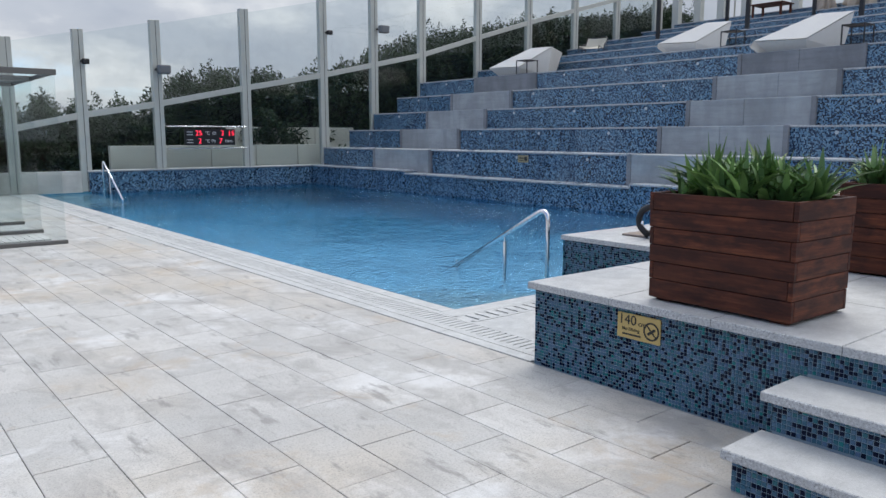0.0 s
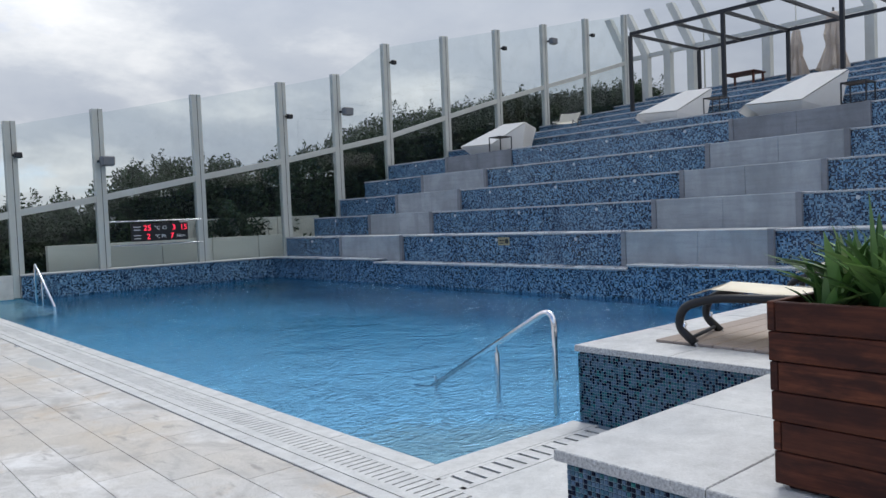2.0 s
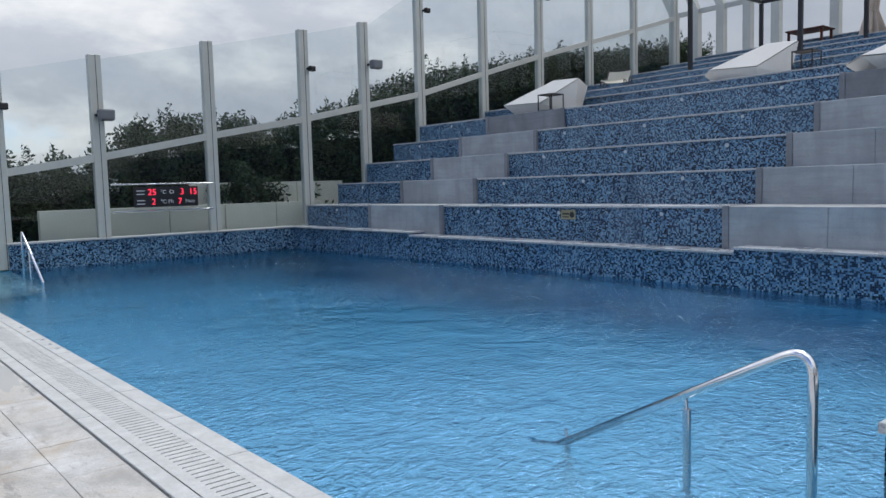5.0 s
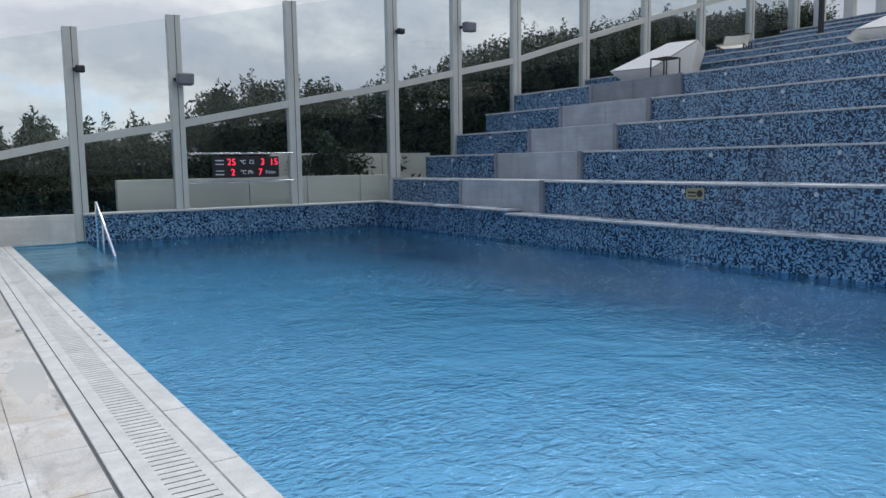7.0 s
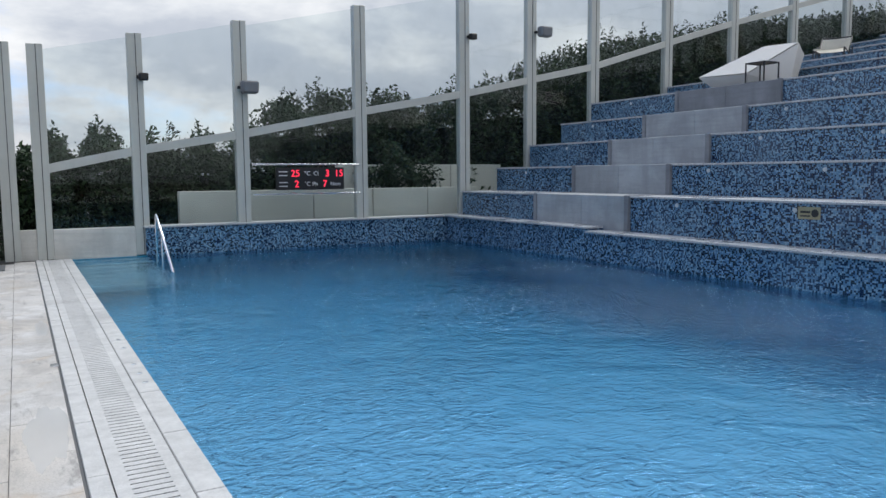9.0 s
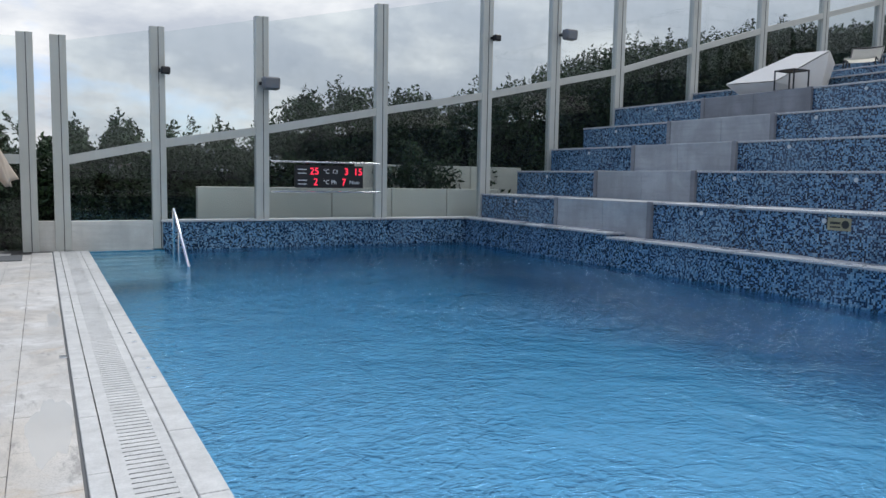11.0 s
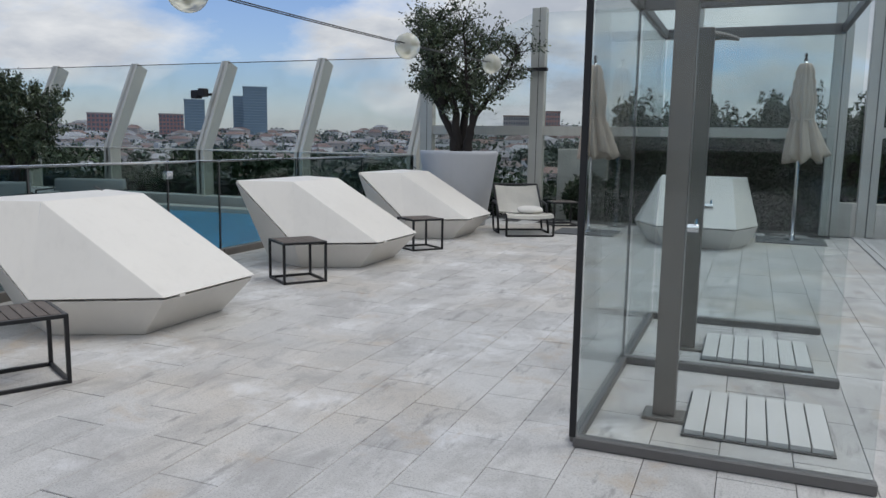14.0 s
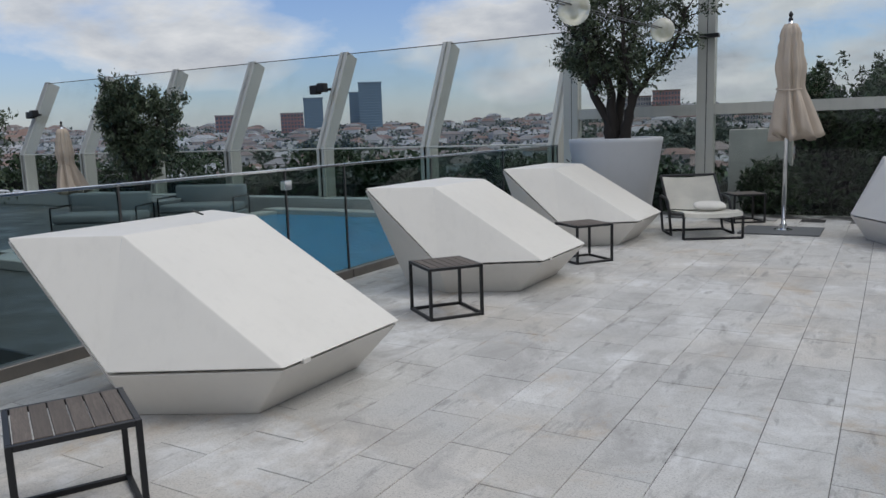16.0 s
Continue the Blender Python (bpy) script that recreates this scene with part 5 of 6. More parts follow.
# ---- glass balustrade beside the deck ----
BX = -4.22
for y0, y1 in ((6.2, 8.7), (8.72, 11.2), (11.22, 13.05), (13.07, 14.85), (14.87, 15.75), (15.77, 17.48), (17.5, 19.5), (19.52, 21.6)):
    p = thing("glass_balustrade", pose(BX, y0, 0), "green-tinted glass balustrade panel with steel top rail", "glass balustrade", "balustrade beside the deck")
    L = y1 - y0
    vs = [(-0.007, 0, 0.05), (-0.007, L, 0.05), (-0.007, L, 1.18), (-0.007, 0, 1.18)]
    pane = raw("glass_pane", vs + [(x + 0.014, y, z) for x, y, z in vs], [(3, 2, 1, 0), (4, 5, 6, 7), (0, 1, 5, 4), (1, 2, 6, 5), (2, 3, 7, 6), (3, 0, 4, 7)], M["glass_green"], p)
    pane.visible_shadow = False
    part("top_rail", box(-0.02, 0.02, 0, L, 1.18, 1.205, 0.004), M["chrome"], p)
    part("shoe", box(-0.05, 0.06, 0, L, 0.0, 0.09, 0.004), M["column"], p)
    part("edge_seal", box(-0.010, 0.010, L, L + 0.018, 0.05, 1.18), M["post_dark"], p)
    if abs(y0 - 14.87) < 0.01:
        part("hinge", box(-0.03, 0.03, -0.05, 0.05, 1.0, 1.09, 0.006), M["chrome"], p)
        part("hinge", box(-0.03, 0.03, -0.05, 0.05, 0.2, 0.29, 0.006), M["chrome"], p)

# ---- lower deck with second pool ----
low_deck = part("floor_lower", box(-30.0, -4.36, 4.0, 22.95, -0.6, -0.28), M["low_stone"])
tagged(low_deck, "grey stone deck round the second pool", "floor", kind="structure")
pool2 = part("water_second_pool", box(-11.0, -4.6, 15.9, 21.9, -0.279, -0.24), M["pool_tile"])
tagged(pool2, "bright blue shallow second pool", "water", kind="structure")
skin = raw("water_second_surface", [(-10.9, 16.0, -0.19), (-4.7, 16.0, -0.19), (-4.7, 21.8, -0.19), (-10.9, 21.8, -0.19)], [(0, 1, 2, 3)], M["water"])
tagged(skin, "rippled blue water of the second pool", "water", kind="structure")
skin.visible_shadow = False
rim2 = thing("second_pool_rim", pose(0, 0, 0), "pale stone rim of the second pool", "pool coping", kind="structure")
part("rim", box(-11.4, -4.5, 21.9, 22.35, -0.28, -0.10, 0.01), M["coping"], rim2)
part("rim", box(-11.4, -10.95, 15.7, 21.9, -0.28, -0.14, 0.01), M["coping"], rim2)
part("rim", box(-11.4, -4.5, 15.5, 15.95, -0.28, -0.14, 0.01), M["coping"], rim2)
part("step", box(-5.4, -4.5, 12.6, 13.3, -0.28, -0.05, 0.01), M["low_stone"], rim2)
far_curb = part("parapet_north", box(-30.0, -4.55, 22.5, 22.95, -0.28, 0.10, 0.01), M["coping"])
tagged(far_curb, "low stone parapet under the leaning fence", "parapet", kind="structure")

leaning = [-4.75, -7.55, -10.3, -13.2, -16.0, -18.9, -21.8]
for x in leaning:
    p = thing("leaning_post", pose(x, 22.7, 0.1), "champagne metal post leaning outward above a kink", "fence post", "leaning posts of the glass fence")
    bm = bmesh.new()
    prof = [(0.0, 0.0), (0.0, 1.08), (1.05, 3.25)]
    rings = []
    for y, z in prof:
        rings.append([bm.verts.new((sx * 0.11, y + dy, z - (0.14 if dy > 0 and z > 3 else 0.0))) for sx, dy in ((-1, 0.0), (1, 0.0), (1, 0.34), (-1, 0.34))])
    for a, b in zip(rings, rings[1:]):
        for k in range(4):
            bm.faces.new((a[k], a[(k + 1) % 4], b[(k + 1) % 4], b[k]))
    bm.faces.new(rings[-1])
    bm.faces.new(rings[0][::-1])
    part("upright", bm, M["post"], p)
    bm = bmesh.new()
    vs = []
    for y, z in ((-0.012, 0.0), (-0.012, 1.08), (1.04, 3.25)):
        vs.append([bm.verts.new((-0.02, y, z)), bm.verts.new((0.02, y, z))])
    for a, b in zip(vs, vs[1:]):
        bm.faces.new((a[0], a[1], b[1], b[0]))
    bmesh.ops.solidify(bm, geom=bm.faces[:], thickness=-0.01)
    part("cover_strip", bm, M["post"], p)
for a, b in zip(leaning, leaning[1:]):
    p = thing("leaning_glass_fence", pose(0, 22.7, 0.1), "clear glass bay leaning outward above a kink", "glass fence", "bays of the leaning fence")
    for (y0, z0), (y1, z1), mat in (((0.02, 0.0), (0.02, 1.06), "glass"), ((0.02, 1.10), (1.03, 3.2), "glass")):
        vs = [(a - 0.1, y0, z0), (b + 0.1, y0, z0), (b + 0.1, y1, z1), (a - 0.1, y1, z1)]
        pane = raw("glass_pane", vs + [(x, y + 0.014, z) for x, y, z in vs], [(0, 1, 2, 3), (7, 6, 5, 4), (0, 4, 5, 1), (1, 5, 6, 2), (2, 6, 7, 3), (3, 7, 4, 0)], M[mat], p)
        pane.visible_shadow = False
    part("cross_rail", tube([(a - 0.1, 0.0, 1.08), (b + 0.1, 0.0, 1.08)], 0.018, 8), M["post"], p)
    part("top_edge", tube([(a - 0.1, 1.03, 3.2), (b + 0.1, 1.03, 3.2)], 0.010, 6), M["post_dark"], p)
for x, z in ((-10.5, 2.5), (-21.6, 2.35)):
    p = thing("floodlight", pose(x, 23.2, z), "small black twin floodlight on a leaning post", "floodlight", "floodlights on the fence")
    part("housing", box(-0.28, -0.05, -0.2, -0.02, -0.1, 0.1, 0.02), M["black"], p)
    part("housing", box(-0.05, 0.14, -0.22, -0.02, -0.06, 0.14, 0.02), M["black"], p)
    part("bracket", box(-0.02, 0.2, -0.02, 0.02, -0.03, 0.03, 0.004), M["black"], p)


def sofa(m):
    p = thing("outdoor_sofa", m, "blue-grey upholstered outdoor sofa with dark metal arms", "sofa", "sofas on the lower deck")
    part("base", box(-0.8, 0.8, -0.45, 0.45, 0.06, 0.24, 0.02), M["sofa"], p)
    part("seat_cushion", box(-0.8, 0.8, -0.46, 0.32, 0.25, 0.42, 0.05, segments=2), M["sofa"], p, smooth=True)
    part("back_cushion", box(-0.8, 0.8, 0.28, 0.48, 0.30, 0.78, 0.05, segments=2), M["sofa"], p, smooth=True)
    for x in (-0.84, 0.84):
        part("arm", tube(bend([(x, -0.4, 0.0), (x, -0.4, 0.55), (x, 0.4, 0.55), (x, 0.4, 0.0)], 0.03), 0.018, 8), M["black"], p)
    return p


s1 = sofa(pose(-12.55, 18.75, -0.28, 0, 0, 28))
copy_thing(s1, pose(-11.95, 20.75, -0.28, 0, 0, 22))
olive_tree(pose(-13.4, 20.35, -0.05), 2.85, 1.05, 21, count=21000, leaf=0.05).scale = (0.78, 0.78, 1.0)
tub = thing("plant_pot", pose(-13.4, 20.35, -0.28), "round pale planter on the lower deck", "plant pot")
part("vessel", lathe([(0.6, 0.0), (0.85, 0.48), (0.86, 0.5), (0.78, 0.5), (0.76, 0.42)], 32), M["pot"], tub, smooth=True)
part("soil", lathe([(0.4, 0.3), (0.75, 0.40), (0.2, 0.43)], 20), M["soil"], tub)
olive_tree(pose(-10.9, 15.35, -0.28), 2.4, 1.0, 33, count=6500, leaf=0.045).scale = (0.65, 0.65, 1.0)
umbrella(pose(-14.6, 19.4, -0.28), 15, 2.2, 0.75, False)

# ---- upper terrace: pergola, parasols, far fence ----
ZP = EDGE + 8 * LIFT
pergola = thing("pergola", pose(0, 0, 0), "black steel pergola frame on the upper terrace", "pergola")
PX0, PX1 = 24.8, 29.5
PY = (17.8, 14.2, 10.5, 6.8, 3.0)
for x in (PX0, PX1):
    for y in PY:
        part("post", box(x - 0.06, x + 0.06, y - 0.06, y + 0.06, ZP - 0.02, 7.86, 0.005), M["black"], pergola)
    part("beam", box(x - 0.05, x + 0.05, PY[-1], PY[0], 7.86, 7.98, 0.005), M["black"], pergola)
for y in PY + tuple((a + b) / 2 for a, b in zip(PY, PY[1:])):
    part("rafter", box(PX0 + 0.05, PX1 - 0.05, y - 0.05, y + 0.05, 7.87, 7.97, 0.005), M["black"], pergola)
ZU = EDGE + 10 * LIFT
for y, seed, wide, tall in ((14.78, 23, 1.3, 0.98), (13.38, 24, 1.75, 1.14)):
    umbrella(pose(31.5, y, ZU), seed, 2.3, 0.3, False).scale = (wide, wide, tall)
top_table = thing("dining_table", pose(31.2, 16.8, ZU), "reddish wooden outdoor table on the upper terrace", "table")
part("tabletop", box(-0.5, 0.5, -0.7, 0.7, 0.70, 0.75, 0.01), M["planter"], top_table)
for sx in (-0.4, 0.4):
    for sy in (-0.6, 0.6):
        part("leg", box(sx - 0.04, sx + 0.04, sy - 0.04, sy + 0.04, 0, 0.7, 0.004), M["planter"], top_table)
for i, y in enumerate((23.5, 22.4, 21.2, 20.0, 18.8, 16.5, 12.5)):
    x = 32.7
    p = thing("leaning_post", pose(x, y, ZU), "champagne metal post leaning inward at the top fence", "fence post", "leaning posts at the top")
    for a, b in (((0, 0, 0), (0, 0, 2.7)), ((0, 0, 2.7), (0.3, 1.2, 4.9))):
        a, b = Vector(a), Vector(b)
        bm = bmesh.new()
        r = [[bm.verts.new(q + Vector((dx, dy, 0))) for dx, dy in ((-0.16, -0.17), (0.16, -0.17), (0.16, 0.17), (-0.16, 0.17))] for q in (a, b)]
        for k in range(4):
            bm.faces.new((r[0][k], r[0][(k + 1) % 4], r[1][(k + 1) % 4], r[1][k]))
        bm.faces.new(r[1])
        part("upright", bm, M["post"], p)
    if i < 6:
        part("cross_rail", box(-0.05, 0.05, (22.4, 21.2, 20.0, 18.8, 16.5, 12.5)[i] - y + 0.17, -0.17, 2.55, 2.75, 0.005), M["post"], p)
rest_chair = copy_thing(chair, pose(22.55, 19.25, EDGE + 7 * LIFT, 0, 0, -66))
for y in (19.9, 15.7):
    mast = thing("mast", pose(33.6, y, ZU), "slim white metal mast on the top terrace", "mast", "masts on the top terrace")
    part("pole", tube([(0, 0, 0), (0, 0, 10.7 - ZU)], 0.045, 10, taper=0.025), M["post"], mast, smooth=True)
    part("foot_plate", lathe([(0.14, 0.0), (0.14, 0.02), (0.06, 0.05)], 16), M["post"], mast)
rest_chair["label"] = "low cream lounge chair on an upper terrace"

# ---- hedge and shrubs behind the fence ----
HEDGE = ((-0.8, 2.2), (1.0, 2.2), (3.6, 2.25), (5.0, 2.4), (6.5, 2.3), (8.0, 2.4), (9.2, 3.3), (11.0, 3.6), (13.5, 3.55), (15.5, 3.9), (17.5, 5.0), (19.5, 5.5), (21.5, 5.7), (23.5, 6.1), (26.0, 6.8), (29.0, 6.9), (33.0, 7.7), (37.0, 8.2))
rng_h = np.random.default_rng(11)
for i, ((x0, h0), (x1, h1)) in enumerate(zip(HEDGE, HEDGE[1:])):
    shrub = thing("hedge", pose(0, 0, 0), "dense dark green evergreen hedge behind the glass fence", "hedge", "hedge along the fence", "stuff")
    base = -0.3
    y_in = 23.9 if x0 < 5 or x0 > 13 else 24.4
    # added dark block behind the leaves, painted as the shade in the gaps
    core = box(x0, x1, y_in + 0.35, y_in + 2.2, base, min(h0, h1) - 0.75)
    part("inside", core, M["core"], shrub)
    n_leaf = int(8200 * (x1 - x0) / 2)
    u = rng_h.uniform(0, 1, n_leaf)
    top = h0 + (h1 - h0) * u
    wob = 0.32 * np.sin(u * 11 + i * 2.1) + 0.18 * np.sin(u * 41 + i)
    face = rng_h.uniform(0, 1, n_leaf) < 0.6
    v = rng_h.uniform(0, 1, n_leaf)
    z = np.where(face, base + (top - 0.3 + wob - base) * v, top - 0.45 + wob + 0.3 * rng_h.uniform(-1, 1, n_leaf))
    bulge = 0.28 * np.sin(z * 2.3 + u * 9 + i) + 0.15 * np.sin(z * 5.1 - u * 23)
    y = np.where(face, y_in + 0.3 * np.abs(rng_h.normal(0, 1, n_leaf)) - bulge * 0.6, y_in + 0.2 + 1.8 * v)
    leaves("foliage", np.stack([x0 + (x1 - x0) * u, y, z], 1), 0.066, M["hedge"], shrub, 0.05, 0.42, 40 + i)
    sprays = []
    for k in range(int(2.6 * (x1 - x0))):
        px, ln = rng_h.uniform(x0, x1), rng_h.uniform(0.4, 1.05)
        ph = h0 + (h1 - h0) * (px - x0) / (x1 - x0) - 0.4
        lx, ly = rng_h.normal(0, 0.25), rng_h.normal(0, 0.2)
        py = y_in + rng_h.uniform(0, 1.2)
        for t in np.linspace(0, 1, 60):
            wide = 0.24 * ln * (1.0 - t) ** 0.8
            sprays.append((px + lx * t * ln + rng_h.normal(0, wide), py + ly * t * ln + rng_h.normal(0, wide), ph + ln * t))
    leaves("shoots", np.array(sprays), 0.055, M["hedge"], shrub, 0.025, 0.4, 70 + i)

corner_wall = part("wall_corner", box(-1.75, -0.75, 23.3, 23.5, -0.5, 1.36, 0.01), M["plaster"])
tagged(corner_wall, "short cream wall behind the corner of the fence", "wall", kind="structure")

side_hedge = thing("hedge", pose(0, 0, 0), "clipped dark green hedge on the lower deck", "hedge", "hedge along the fence", "stuff")
# same painted shade block fills this hedge and the next
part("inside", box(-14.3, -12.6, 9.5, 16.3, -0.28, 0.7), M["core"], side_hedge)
sh = rng_h.uniform(0, 1, (9000, 3)) * (1.9, 7.0, 1.2) + (-14.4, 9.4, -0.25)
leaves("foliage", sh, 0.07, M["hedge"], side_hedge, 0.07, 0.45, 65)
slope_hedge = thing("hedge", pose(0, 0, 0), "low dark green planting below the leaning fence", "hedge", "hedge along the fence", "stuff")
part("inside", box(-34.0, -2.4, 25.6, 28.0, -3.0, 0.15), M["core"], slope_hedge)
n_leaf = 26000
u, v = rng_h.uniform(0, 1, n_leaf), rng_h.uniform(0, 1, n_leaf)
hx = -34.0 + 31.6 * u
rise = 0.55 + 0.3 * np.sin(hx * 0.9) + 0.2 * np.sin(hx * 2.3)
leaves("foliage", np.stack([hx, 25.4 + 2.4 * v ** 2, -2.5 + (2.5 + rise) * np.minimum(1.0, 1.3 * rng_h.uniform(0, 1, n_leaf))], 1), 0.11, M["hedge"], slope_hedge, 0.1, 0.45, 61)
corner_bush = thing("shrub", pose(-1.0, 22.85, -0.2), "dark leafy shrub before a short cream wall", "shrub", kind="stuff")
cb = rng_h.normal(0, 1, (2600, 3))
cb = cb / np.linalg.norm(cb, axis=1)[:, None] * rng_h.uniform(0.3, 1.0, (2600, 1)) ** 0.5 * (0.5, 0.2, 0.5)
leaves("foliage", cb + (0.0, 0.0, 0.55), 0.07, M["hedge"], corner_bush, 0.05, 0.36, 63)
part("stem", tube([(0, 0, 0), (0.03, 0, 0.3), (-0.02, 0.02, 0.7)], 0.03, 7, taper=0.012), M["bark"], corner_bush)

bush = thing("shrub", pose(11.75, 23.55, -0.1), "leafy evergreen shrub between two cream walls", "shrub", kind="stuff")
rb = np.random.default_rng(6)
bv = rb.normal(0, 1, (5200, 3))
bv /= np.linalg.norm(bv, axis=1)[:, None]
bv *= rb.uniform(0.35, 1.0, (5200, 1)) ** 0.5
bv = bv * (1.05, 0.32, 1.0) * (1 + 0.3 * np.sin(7 * bv[:, :1] + 3 * bv[:, 2:]))
leaves("foliage", bv + (0.0, 0.0, 1.25), 0.075, M["hedge"], bush, 0.04, 0.36, 91)
part("stem", tube([(0, 0, 0), (0.05, 0, 0.6), (-0.05, 0.02, 1.4)], 0.05, 7, taper=0.02), M["bark"], bush)

# ---- town on the far hills ----


def town_material(name, walls, windows=True):
    n = Nodes(name)
    r = island(n)
    base = n.ramp(r, *[(i / len(walls), w) for i, w in enumerate(walls)], step=True)
    p = world_co(n)
    base = n.mix(n.ramp(n.noise(0.05, 3, 0.6, p), (0.4, 0.0), (0.7, 0.4)), base, tuple(0.5 * c for c in walls[0]))
    return n.done(base, 0.8, 0.0, 0.2)


M["walls"] = town_material("town_walls", ((0.46, 0.46, 0.47), (0.58, 0.59, 0.61), (0.36, 0.34, 0.34), (0.70, 0.71, 0.73), (0.44, 0.38, 0.37)))
M["roofs"] = town_material("town_roofs", ((0.18, 0.13, 0.12), (0.19, 0.165, 0.16), (0.22, 0.155, 0.135), (0.24, 0.24, 0.25), (0.33, 0.34, 0.36)))
M["panes"] = plain_material("dark_town_windows", (0.10, 0.12, 0.15), 0.3)
M["wood_far"] = leaf_material("far_wood", (0.035, 0.055, 0.045), (0.07, 0.095, 0.07))
M["tower"] = paint_material("blue_glass_facade", (0.145, 0.215, 0.29), 0.2, 0.0, 0.25)
M["tower_line"] = plain_material("facade_bands", (0.20, 0.275, 0.35), 0.5)
M["brickred"] = paint_material("red_render", (0.34, 0.19, 0.18), 0.8, 0.0, 0.2)
M["hill"] = plain_material("hazy_hillside", (0.075, 0.085, 0.08), 0.95)


def town_place(az, dist):
    a = radians(az)
    return (0.7 - dist * math.sin(a), 9.5 + dist * math.cos(a))


def hill_height(az, d):
    """Height of the land by direction and distance: a valley, then a ridge."""
    ridge = 0.55 + 0.75 * math.exp(-((az - 14) / 7.0) ** 2) + 0.12 * math.sin(az * 0.55) + 0.08 * math.sin(az * 1.7) + 0.25 * math.exp(-((az - 55) / 9.0) ** 2)
    el_top = radians(ridge - 0.55)
    low, high, d0, d1 = -24.0, 1.5 + 620 * math.tan(el_top), 140.0, 620.0
    f = min(max((d - d0) / (d1 - d0), 0.0), 1.0)
    return low + (high - low) * f ** 0.8


verts, faces = [], []
AZ, DS = list(np.linspace(-40, 110, 76)), list(np.linspace(110, 640, 18)) + [900, 1600]
for az in AZ:
    for d in DS:
        x, y = town_place(az, d)
        z = hill_height(az, d) if d < 641 else hill_height(az, 620) - (d - 620) * 0.02
        verts.append((x, y, z))
for i in range(len(AZ) - 1):
    for j in range(len(DS) - 1):
        k = i * len(DS) + j
        faces.append((k, k + 1, k + 1 + len(DS), k + len(DS)))
hill = raw("ground_hills", verts, faces, M["hill"], None, True)
tagged(hill, "hazy wooded hillside beyond the pool deck", "hill", kind="structure")

rt = random.Random(77)
wall_v, wall_f, roof_v, roof_f, pane_v, pane_f = [], [], [], [], [], []


def add_box(vs, fs, c, ax, ay, w, d, z0, z1):
    k = len(vs)
    for z in (z0, z1):
        for su, sv in ((-1, -1), (1, -1), (1, 1), (-1, 1)):
            vs.append((c[0] + ax[0] * su * w + ay[0] * sv * d, c[1] + ax[1] * su * w + ay[1] * sv * d, z))
    fs += [(k, k + 1, k + 5, k + 4), (k + 1, k + 2, k + 6, k + 5), (k + 2, k + 3, k + 7, k + 6), (k + 3, k, k + 4, k + 7), (k + 4, k + 5, k + 6, k + 7)]


for i in range(1250):
    az, d = rt.uniform(-6, 68), 200 + 420 * rt.random() ** 0.75
    x, y = town_place(az, d)
    z = hill_height(az, d)
    a = radians(az + rt.uniform(-30, 30))
    ax, ay = (math.cos(a), math.sin(a)), (-math.sin(a), math.cos(a))
    w, dp = rt.uniform(3, 7), rt.uniform(3, 5)
    h = rt.choice((6, 7, 9, 9, 12, 12, 15)) * (0.5 + 0.5 * d / 600) * 0.5
    add_box(wall_v, wall_f, (x, y), ax, ay, w, dp, z - 6, z + h)
    k = len(roof_v)
    if rt.random() < 0.7:
        for su, sv in ((-1, -1), (1, -1), (1, 1), (-1, 1)):
            roof_v.append((x + ax[0] * su * w * 1.06 + ay[0] * sv * dp * 1.06, y + ax[1] * su * w * 1.06 + ay[1] * sv * dp * 1.06, z + h))
        rh = rt.uniform(1.4, 2.4)
        for su in (-0.5, 0.5):
            roof_v.append((x + ax[0] * su * w, y + ax[1] * su * w, z + h + rh))
        roof_f += [(k, k + 1, k + 5, k + 4), (k + 1, k + 2, k + 5), (k + 2, k + 3, k + 4, k + 5), (k + 3, k, k + 4)]
    floors, cols = max(1, int(h / 2.6)), max(2, int(w / 1.6))
    for f in range(floors):
        for c in range(cols):
            u = -w + (c + 0.5) * 2 * w / cols
            zc = z + 1.0 + f * 2.6
            k = len(pane_v)
            for du, dz in ((-0.55, 0), (0.55, 0), (0.55, 1.25), (-0.55, 1.25)):
                pane_v.append((x + ax[0] * (u + du) - ay[0] * (dp + 0.05), y + ax[1] * (u + du) - ay[1] * (dp + 0.05), zc + dz))
            pane_f.append((k, k + 1, k + 2, k + 3))
town = thing("town_houses", pose(0, 0, 0), "distant town of pale houses with reddish roofs", "town", kind="stuff")
raw("walls", wall_v, wall_f, M["walls"], town)
raw("roofs", roof_v, roof_f, M["roofs"], town)
raw("windows", pane_v, pane_f, M["panes"], town)

tree_c = []
for i in range(1300):
    az, d = rt.uniform(-10, 75), 170 + 450 * rt.random() ** 0.6
    x, y = town_place(az, d)
    z, r = hill_height(az, d), rt.uniform(2.5, 5.5)
    for k in range(50):
        v = Vector((rt.gauss(0, 1), rt.gauss(0, 1), rt.gauss(0, 0.8))).normalized() * r * rt.uniform(0.5, 1.0)
        tree_c.append((x + v.x * 1.3, y + v.y * 1.3, z + r * 0.8 + v.z))
for az, d, r in ((11.5, 290, 9), (13.0, 280, 7), (10.0, 300, 10), (20, 330, 6), (30, 320, 6), (38, 325, 7), (44, 315, 6), (50, 320, 7)):
    for q in range(3):
        x, y = town_place(az + q * 1.3, d + 10 * q)
        for k in range(900):
            v = Vector((rt.gauss(0, 1), rt.gauss(0, 1), rt.gauss(0, 0.9))).normalized() * r * rt.uniform(0.4, 1.0)
            tree_c.append((x + v.x, y + v.y, hill_height(az, d) + r * 0.5 + v.z))
woods = thing("far_woods", pose(0, 0, 0), "dark hazy woods between the far houses", "woods", kind="stuff")
